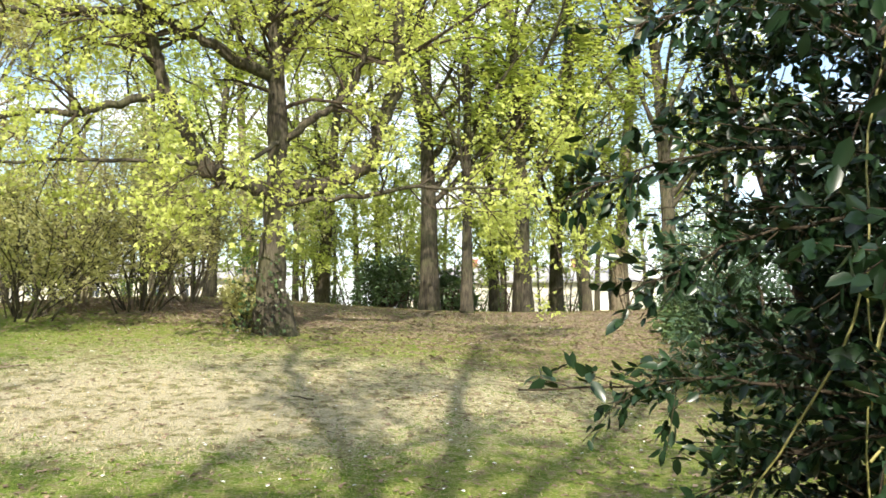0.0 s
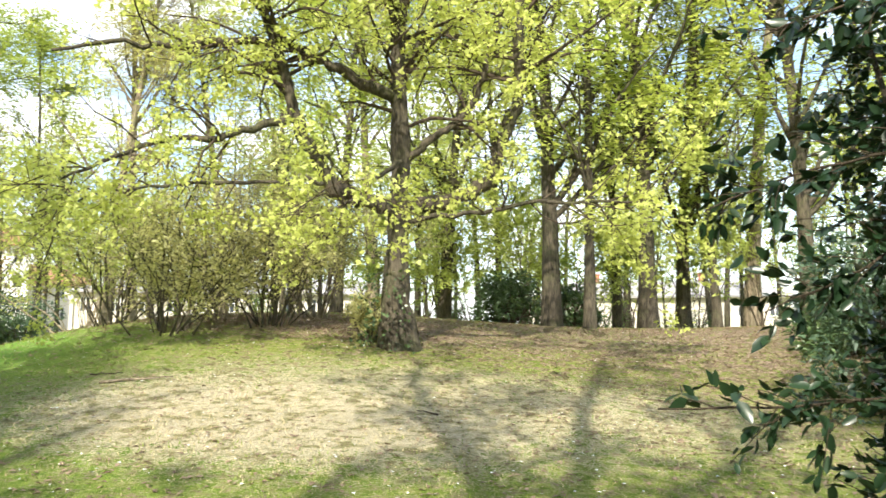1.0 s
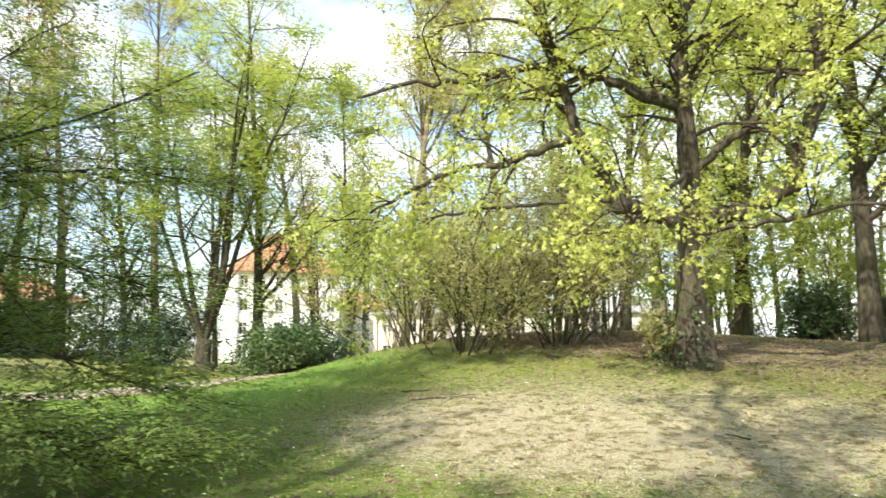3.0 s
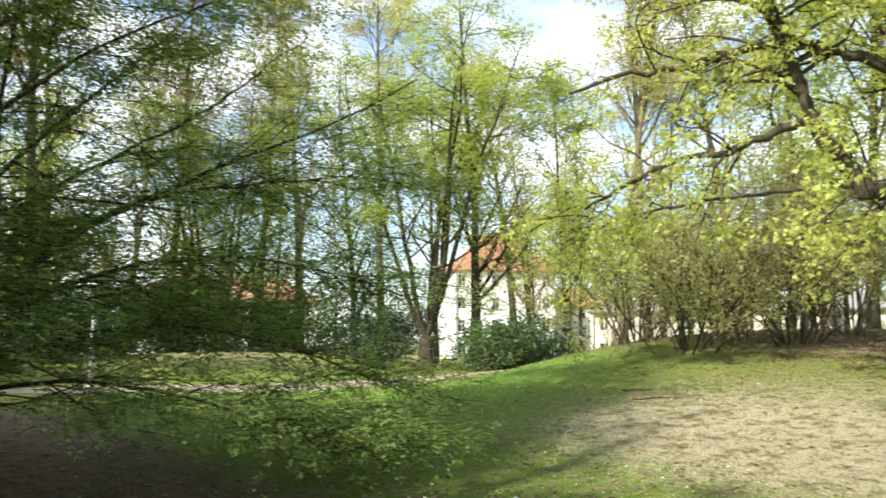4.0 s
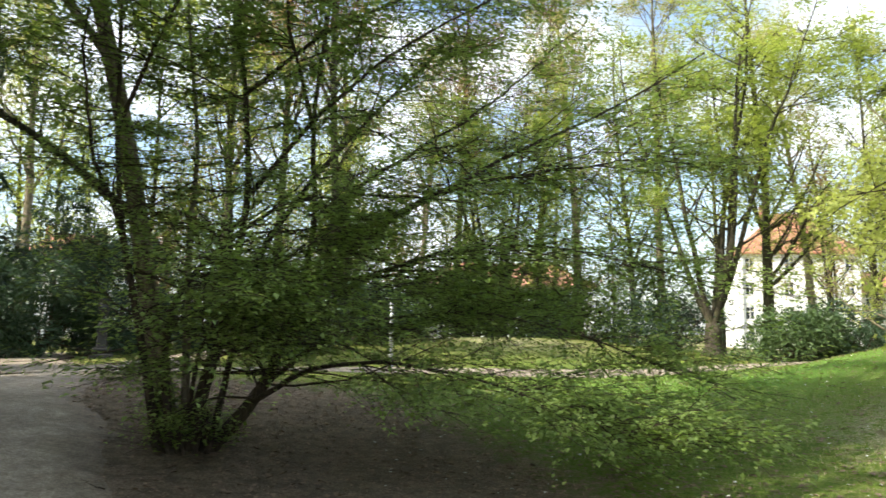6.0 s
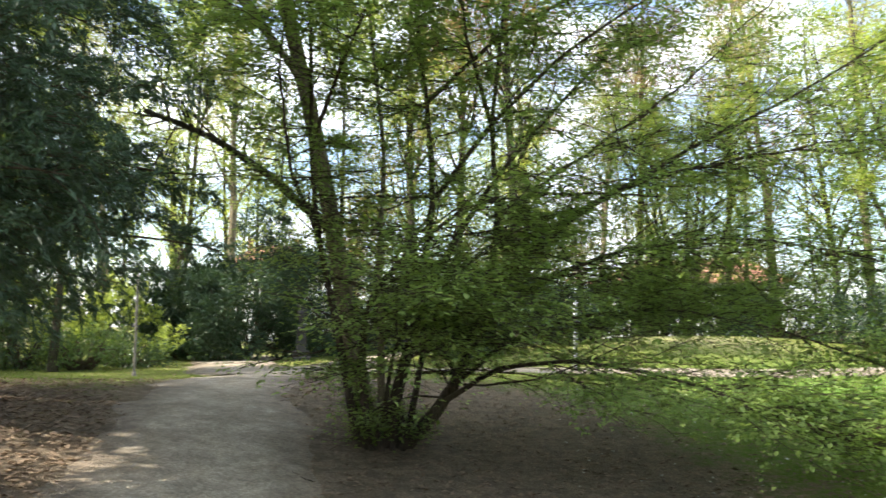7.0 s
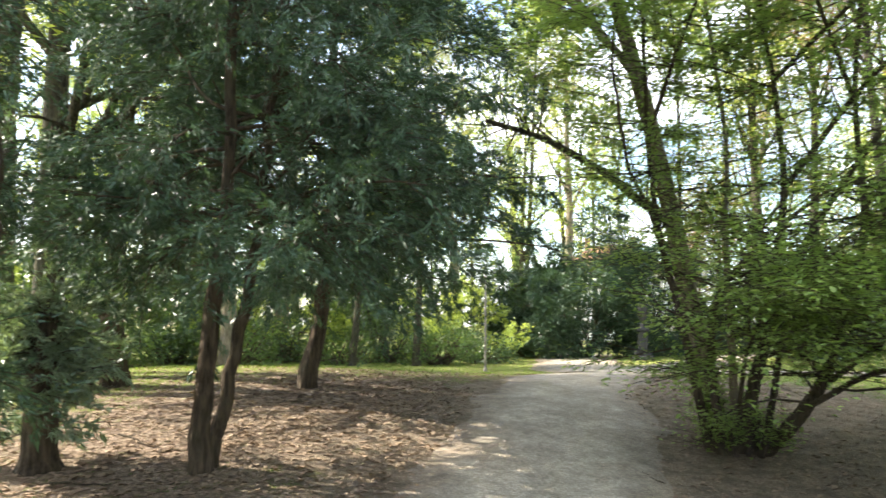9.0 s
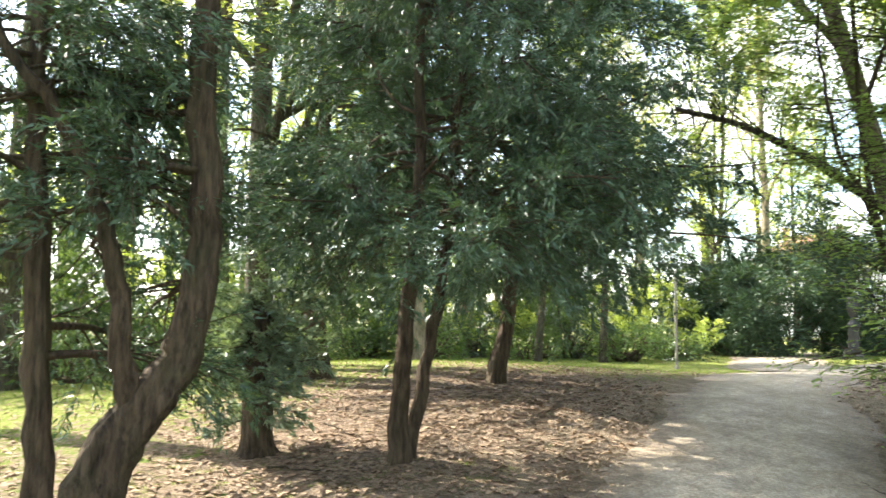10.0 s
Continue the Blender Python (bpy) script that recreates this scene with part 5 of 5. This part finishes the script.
# ---- the glossy evergreen close to the walker ----
def holly():
    rng = np.random.default_rng(51)
    cx, cy = 2.05, 2.85
    root = thing("evergreen_shrub", cx, cy, float(height(cx, cy)) - 0.03, "tall glossy-leaved evergreen shrub with trailing yellow-green shoots", "shrub")
    n = 17
    D = rays(rng, n, 66, 86)
    foot = np.stack([D[:, 0], D[:, 1], D[:, 0] * 0], 1) * 0.55
    p0, d0, r0 = grow(rng, foot, D, rng.uniform(3.0, 4.6, n), rng.uniform(0.02, 0.045, n), 12, 0.05, 0.02, 0.25)
    # boughs that reach out over the lawn and past the walker's shoulder: tip, then root height
    tips = np.array([(0.24, 2.55, 1.42), (0.42, 2.70, 2.05), (0.55, 2.60, 2.62), (0.80, 2.75, 1.0), (0.78, 2.62, 0.65), (0.74, 1.35, 1.72), (0.80, 1.45, 2.05), (0.86, 1.55, 1.35), (0.62, 2.80, 1.75), (0.95, 1.75, 0.9), (0.70, 2.9, 0.4), (0.9, 1.7, 2.4)])
    roots = np.array([(1.8, 2.9, 1.25), (1.7, 2.9, 2.2), (1.7, 2.8, 2.9), (1.7, 2.7, 1.3), (1.6, 2.6, 1.0), (1.7, 2.4, 1.95), (1.7, 2.3, 2.4), (1.7, 2.4, 1.7), (1.7, 2.8, 2.0), (1.7, 2.4, 1.4), (1.6, 2.7, 0.9), (1.7, 2.4, 2.6)])
    s = np.linspace(0, 1, 14)[None, :, None]
    pb = roots[:, None] * (1 - s) + tips[:, None] * s - np.array([cx, cy, 0])
    pb[:, :, 2] += np.sin(s[..., 0] * np.pi) * 0.09
    pb[:, 1:] += np.cumsum(rng.normal(0, 0.012, pb[:, 1:].shape), 1)
    db = unit(np.gradient(pb, axis=1))
    rb = np.linspace(0.009, 0.003, 14)[None].repeat(len(tips), 0)
    for k in range(n):
        child("stem", mesh("stem", *tubes(p0[k:k + 1], r0[k:k + 1], 7), MAT_TWIG, True), root)
    for k in range(len(tips)):
        child("bough", mesh("bough", *tubes(pb[k:k + 1], rb[k:k + 1], 6), MAT_SHOOT if k in (5, 7, 9) else MAT_TWIG, True), root)
    # trailing shoots hanging down the face
    m = 12
    top = np.stack([rng.uniform(-0.95, -0.2, m), rng.uniform(-1.25, -0.6, m), rng.uniform(1.7, 2.9, m)], 1)
    ph, dh, rh = grow(rng, top, unit(np.stack([rng.normal(0.0, 0.16, m), rng.normal(0.0, 0.15, m), -np.ones(m)], 1)), rng.uniform(0.8, 2.0, m), np.full(m, 0.0042), 14, 0.11, -0.02, 0.5)
    for k in range(m):
        child("shoot", mesh("shoot", *tubes(ph[k:k + 1], rh[k:k + 1], 5), MAT_SHOOT, True), root, "bare yellow-green trailing shoot")
    q, d, r, t = kids(rng, p0, d0, r0, 31, 0.06, 1.0, 60, 16, 0.9, 0.4)
    p1, d1, r1 = grow(rng, q, d, rng.uniform(0.35, 1.0, len(q)), np.maximum(r * 0.6, 0.005), 7, 0.13, -0.04, 0.4)
    # the face towards the lawn is kept trimmed back
    ex, ey = p1[..., 0] + cx, p1[..., 1] + cy
    ok = (np.degrees(np.arctan2(ex, ey)).min(1) > 13.5 + rng.normal(0, 1.5, len(p1))) & (np.hypot(ex, ey).min(1) > 1.35)
    p1, d1, r1 = p1[ok], d1[ok], r1[ok]
    q, d, r, t = kids(rng, p1, d1, r1, 5, 0.2, 1.0, 48, 15, 0.9, 0.6)
    p2, d2, r2 = grow(rng, q, d, rng.uniform(0.15, 0.4, len(q)), np.full(len(q), 0.003), 3, 0.12, -0.04, 0.6)
    q, d, r, t = kids(rng, pb, db, rb, 24, 0.35, 1.0, 48, 14, 0.9, 0.6)
    p3, d3, r3 = grow(rng, q, d, rng.uniform(0.06, 0.26, len(q)), np.full(len(q), 0.0025), 5, 0.12, -0.02, 0.6)
    child("twig_work", mesh("twig_work", *joined([tubes(p1, r1, 4), tubes(p2, r2, 3), tubes(p3, r3, 3)]), MAT_TWIG, True), root, kind="stuff")
    P, D = along(rng, p2, d2, 15, 0.1, 1.05, 0.01)
    P1, D1 = along(rng, p1, d1, 9, 0.1, 1.05, 0.01)
    P2, D2 = along(rng, p3, d3, 6, 0.2, 1.05, 0.01)
    P, D = np.concatenate([P, P1, P2]), np.concatenate([D, D1, D2])
    keep = P[:, 2] > 0.1
    child("foliage", mesh("foliage", *leaves(rng, P[keep], D[keep], 0.062, 0.030, 0.75, 0.25, 0.0, True), MAT_HOLLY, True), root, "dense glossy dark green leaves", "stuff")
    # the leaves of the outer boughs one by one, on a few shared blades
    blades = []
    for v in range(6):
        blades.append(mesh("leaf", *leaves(rng, np.zeros((1, 3)), np.array([[0, 1.0, 0]]), 0.062, 0.030, 0.02, 0.0, 0.9, True), MAT_HOLLY, True))
    P, D = along(rng, p3, d3, 3, 0.3, 1.05, 0.006)
    pick = rng.permutation(len(P))[:290]
    for k, j in enumerate(pick):
        ax = unit(D[j] + rng.normal(0, 0.5, 3) + np.array([0, 0, -0.3]))
        ob = child("leaf", blades[k % 6], root)
        ob.matrix_basis = Matrix.Translation(P[j]) @ Vector(ax).to_track_quat("Y", "Z").to_matrix().to_4x4() @ Matrix.Rotation(rng.uniform(-1.2, 1.2), 4, "Y") @ Matrix.Scale(rng.uniform(0.7, 1.25), 4)


holly()
# an unseen tall dense yew, added at the walker's back to shade the evergreen
yew(48, 2.6, -4.2, [([(0, 0, 0), (0.05, 0, 1.2), (0.0, 0, 3.0), (0.1, 0, 6), (0.1, 0, 8.5)], 0.2, 0.05)], 8.5, 1.5, 2.0, "unseen dense yew added to shade the evergreen shrub", 34, 26, turn=0, size=0.12)


# ---- houses beyond the park ----
def house(az, r, face, w, d, eaves, ridge, wall, tile, label, cols, rows, hip=True, side_cols=3, base=-1.0):
    """A rendered house: walls with real window openings, sills and frames, an overhanging tiled roof, chimneys."""
    x, y, _ = spot(az, r)
    root = thing("house", x, y, base, label, "house", "houses beyond the park", face)

    def facade(length, ncol, m):
        """A wall in its own plane: x along, y outward (towards -y), openings cut through."""
        bm = bmesh.new()
        ww, wh, t = 1.05, 1.55, 0.3
        xs = [0.0]
        for c in range(ncol):
            mid = length * (c + 0.5) / ncol
            xs += [mid - ww / 2, mid + ww / 2]
        xs.append(length)
        zs = [0.0]
        step = (eaves - 0.6) / rows
        for q in range(rows):
            z0 = 0.6 + q * step + step * 0.32
            zs += [z0, z0 + wh]
        zs.append(eaves)
        for i in range(len(xs) - 1):
            for j in range(len(zs) - 1):
                if i % 2 and j % 2:
                    continue
                box(bm, xs[i], xs[i + 1], 0, t, zs[j], zs[j + 1])
        bmesh.ops.remove_doubles(bm, verts=bm.verts, dist=0.0005)
        ob = part("wall", bm, wall, root)
        ob.matrix_basis = m
        for c in range(ncol):
            for q in range(rows):
                x0, z0 = xs[1 + 2 * c], zs[1 + 2 * q]
                bm = bmesh.new()
                for a, b, e, f in ((0, ww, 0, .08), (0, ww, wh - .08, wh), (0, .08, .08, wh - .08), (ww - .08, ww, .08, wh - .08), (ww / 2 - .035, ww / 2 + .035, .08, wh - .08), (.08, ww / 2 - .035, wh * .62, wh * .62 + .06), (ww / 2 + .035, ww - .08, wh * .62, wh * .62 + .06)):
                    box(bm, a, b, 0.12, 0.18, e, f)
                win = part("window", bm, MAT_FRAME, root, "white casement window")
                win.matrix_basis = m @ Matrix.Translation((x0, 0, z0))
                bm = bmesh.new()
                box(bm, 0.06, ww - 0.06, 0.2, 0.22, 0.06, wh - 0.06)
                part("pane", bm, MAT_PANE, win)
                bm = bmesh.new()
                box(bm, -0.08, ww + 0.08, -0.08, 0.1, -0.07, -0.002)
                part("sill", bm, MAT_RENDER_GREY, win)

    facade(w, cols, pose(-w / 2, -d / 2, 0))
    facade(d, side_cols, pose(w / 2, -d / 2 + 0.302, 0, 0, 0, 90))
    facade(w, cols, pose(w / 2, d / 2, 0, 0, 0, 180))
    facade(d, side_cols, pose(-w / 2, d / 2 - 0.302, 0, 0, 0, 270))
    o, inset = 0.6, (d / 2 if hip else 0.0)
    bm = bmesh.new()
    e = [bm.verts.new(p) for p in ((-w / 2 - o, -d / 2 - o, eaves), (w / 2 + o, -d / 2 - o, eaves), (w / 2 + o, d / 2 + o, eaves), (-w / 2 - o, d / 2 + o, eaves))]
    e2 = [bm.verts.new((v.co.x, v.co.y, eaves + 0.18)) for v in e]
    rg = [bm.verts.new((-w / 2 - o + inset, 0, ridge)), bm.verts.new((w / 2 + o - inset, 0, ridge))]
    bm.faces.new(e[::-1])
    for k in range(4):
        bm.faces.new((e[k], e[(k + 1) % 4], e2[(k + 1) % 4], e2[k]))
    bm.faces.new((e2[0], e2[1], rg[1], rg[0]))
    bm.faces.new((e2[1], e2[2], rg[1]))
    bm.faces.new((e2[2], e2[3], rg[0], rg[1]))
    bm.faces.new((e2[3], e2[0], rg[0]))
    roof = part("roof", bm, tile, root, "tiled hipped roof")
    for k in (-0.22, 0.2):
        bm = bmesh.new()
        box(bm, k * w - 0.35, k * w + 0.35, -0.3, 0.3, ridge - 1.2, ridge + 0.7)
        box(bm, k * w - 0.42, k * w + 0.42, -0.37, 0.37, ridge + 0.702, ridge + 0.85)
        part("chimney", bm, MAT_TILE_DARK, roof)
    return root


house(40.4, 110, 52, 13.5, 12, 12.4, 18.2, MAT_RENDER, MAT_TILE, "white rendered house with an orange hipped tile roof", 6, 4)
house(35.6, 118, 34, 14, 11, 8.2, 11.2, MAT_RENDER_GREY, MAT_TILE_DARK, "cream rendered house with a brown tile roof", 5, 3)
house(59.5, 112, 58, 24, 12, 8.4, 12.0, MAT_RENDER, MAT_TILE_DARK, "white rendered house with a brown hipped tile roof", 8, 3)
house(88.6, 98, 88, 13, 10, 8.6, 12.4, MAT_RENDER, MAT_TILE_DARK, "white rendered house with a brown tile roof", 4, 3)
house(22.5, 92, 20, 34, 11, 6.4, 8.4, MAT_RENDER_GREY, MAT_SLATE, "long cream rendered house beyond the wood, grey slate roof", 12, 2)
house(-6, 88, -6, 26, 11, 6.0, 8.0, MAT_RENDER_GREY, MAT_SLATE, "long cream rendered house beyond the wood, grey slate roof", 9, 2)


# ---- small things ----
def post(az, r, h, rad, mat, label, name="post", cap=False):
    x, y, z = spot(az, r)
    root = thing(name, x, y, z - 0.05, label, "post")
    P = np.array([[(0, 0, 0), (0, 0, h * 0.3), (0, 0, h * 0.7), (0, 0, h)]])
    child("shaft", mesh("shaft", *tubes(P, np.array([[rad * 1.15, rad, rad, rad * 0.9]]), 12), mat, True), root)
    collar = np.array([[(0, 0, 0.0), (0, 0, 0.12), (0, 0, 0.16)]])
    child("collar", mesh("collar", *tubes(collar, np.array([[rad * 1.8, rad * 1.7, rad * 1.2]]), 12), mat, True), root)
    if cap:
        P = np.array([[(0, 0, h), (0, 0, h + 0.06), (0, 0, h + 0.34), (0, 0, h + 0.42), (0, 0, h + 0.5)]])
        child("lantern", mesh("lantern", *tubes(P, np.array([[0.09, 0.13, 0.19, 0.24, 0.05]]), 12), MAT_STEEL, True), root, "closed grey lantern head")


post(68.0, 21.5, 1.75, 0.055, MAT_STEEL, "short grey steel post on the lawn")
post(97.9, 21.0, 2.5, 0.032, MAT_STONE, "slim dark weathered post beside the path")


def pedestal():
    """A dark weathered urn on a stepped pedestal."""
    x, y, z = spot(86.95, 29.0)
    root = thing("urn_pedestal", x, y, z - 0.05, "dark weathered urn on a stepped stone pedestal", "monument", turn=85)
    bm = bmesh.new()
    box(bm, -0.36, 0.36, -0.36, 0.36, 0, 0.2)
    box(bm, -0.28, 0.28, -0.28, 0.28, 0.201, 0.4)
    bmesh.ops.bevel(bm, geom=bm.edges[:], offset=0.02, segments=1, affect="EDGES")
    part("steps", bm, MAT_IRON, root)
    bm = bmesh.new()
    box(bm, -0.16, 0.16, -0.16, 0.16, 0.401, 1.05)
    box(bm, -0.21, 0.21, -0.21, 0.21, 1.051, 1.15)
    bmesh.ops.bevel(bm, geom=bm.edges[:], offset=0.02, segments=1, affect="EDGES")
    part("pillar", bm, MAT_IRON, root)
    P = np.array([[(0, 0, q) for q in (1.15, 1.2, 1.28, 1.4, 1.6, 1.78, 1.9, 1.95, 2.0)]], float)
    child("urn", mesh("urn", *tubes(P, np.array([[0.14, 0.14, 0.06, 0.09, 0.17, 0.19, 0.14, 0.18, 0.19]]), 16), MAT_IRON, True), root)


pedestal()


def stick(x, y, turn, length, r, label):
    rng = np.random.default_rng(int(abs(x * 100)))
    n = 9
    t = np.linspace(-0.5, 0.5, n) * length
    a = radians(turn)
    px, py = x + t * math.cos(a) + rng.normal(0, 0.02, n), y + t * math.sin(a) + rng.normal(0, 0.02, n)
    P = np.stack([px - x, py - y, height(px, py) - float(height(x, y)) + r], 1)
    ob = new("stick", mesh("stick", *tubes(P[None], np.linspace(r, r * 0.4, n)[None], 7), MAT_BARK_PALE if "pale" in label else MAT_TWIG, True))
    ob.location = (x, y, float(height(x, y)) + 0.005)
    tagged(ob, label, "stick", "fallen sticks")


x, y, _ = spot(29.6, 12.3)
stick(x, y, 25, 0.95, 0.025, "pale fallen stick lying on the lawn")
for az, r, tn, ln in ((31.5, 13.0, 10, 0.5), (121, 8.9, 60, 0.7), (124, 7.6, 100, 0.5), (10, 10.2, 160, 0.3), (88, 8.2, 30, 0.35)):
    x, y, _ = spot(az, r)
    stick(x, y, tn, ln, 0.012, "thin fallen twig on the ground")


# ---- what lies and grows on the ground ----
def scatter(name, n, seed, weight, region, length, width, mat, label, flat=0.8, lift=0.012, stand=False):
    """Loose small blades over the ground where weight() is high."""
    rng = np.random.default_rng(seed)
    a0, a1, r0, r1 = region
    out, have = [], 0
    while have < n:
        a, r = np.radians(rng.uniform(a0, a1, n)), np.sqrt(rng.uniform(r0 * r0, r1 * r1, n))
        x, y = -r * np.sin(a), r * np.cos(a)
        k = rng.uniform(0, 1, n) < np.clip(weight(x, y), 0, 1) / (1 + (r / 14) ** 2)
        out.append(np.stack([x[k], y[k]], 1))
        have += int(k.sum())
        if len(out) > 60:
            break
    xy = np.concatenate(out)[:n]
    P = np.stack([xy[:, 0], xy[:, 1], height(xy[:, 0], xy[:, 1]) + lift], 1)
    N = len(P)
    if stand:
        D = unit(rng.normal(0, 0.45, (N, 3)) + np.array([0, 0, 1.0]))
        geo = leaves(rng, P - np.array([0, 0, 0.015]), D, length, width, 0.1, tri=True)
    else:
        b = rng.uniform(0, 6.28, N)
        geo = leaves(rng, P, np.stack([np.cos(b), np.sin(b), np.zeros(N)], 1), length, width, 0.15, 0.0, flat)
    tagged(new(name, mesh(name, *geo, mat)), label, "litter" if not stand else "grass", kind="stuff")


def path_gap(x, y):
    return np.clip((np.minimum(np.minimum(near_line(x, y, MAIN_WAY), near_line(x, y, FAR_WAY)), near_line(x, y, SIDE_WAY)) - 0.85) / 0.5, 0.03, 1)


scatter("fallen_leaves", 40000, 71, lambda x, y: (zones(x, y)[1] * 0.9 + 0.10 + 0.22 * np.clip(zones(x, y)[2], 0, 1)) * path_gap(x, y), (-30, 145, 4, 30), 0.075, 0.05, MAT_DEADLEAF, "dead brown leaves lying on the ground", 0.75)
scatter("fallen_petals", 1500, 72, lambda x, y: 0.25 * path_gap(x, y), (-25, 70, 5, 24), 0.045, 0.035, MAT_PETAL, "small pale petals and leaves scattered on the lawn", 0.8)
scatter("grass", 60000, 73, lambda x, y: np.clip(1.1 - zones(x, y)[0] - 1.6 * zones(x, y)[2] - zones(x, y)[1] * 0.9, 0, 1) * path_gap(x, y), (-30, 145, 5, 26), 0.048, 0.012, MAT_GRASS, "short green lawn grass", stand=True)
scatter("dry_grass", 14000, 74, lambda x, y: np.clip(zones(x, y)[0] * 0.9, 0, 1) * path_gap(x, y), (-30, 60, 5, 20), 0.04, 0.011, MAT_STRAW, "dry straw-coloured lawn grass", stand=True)
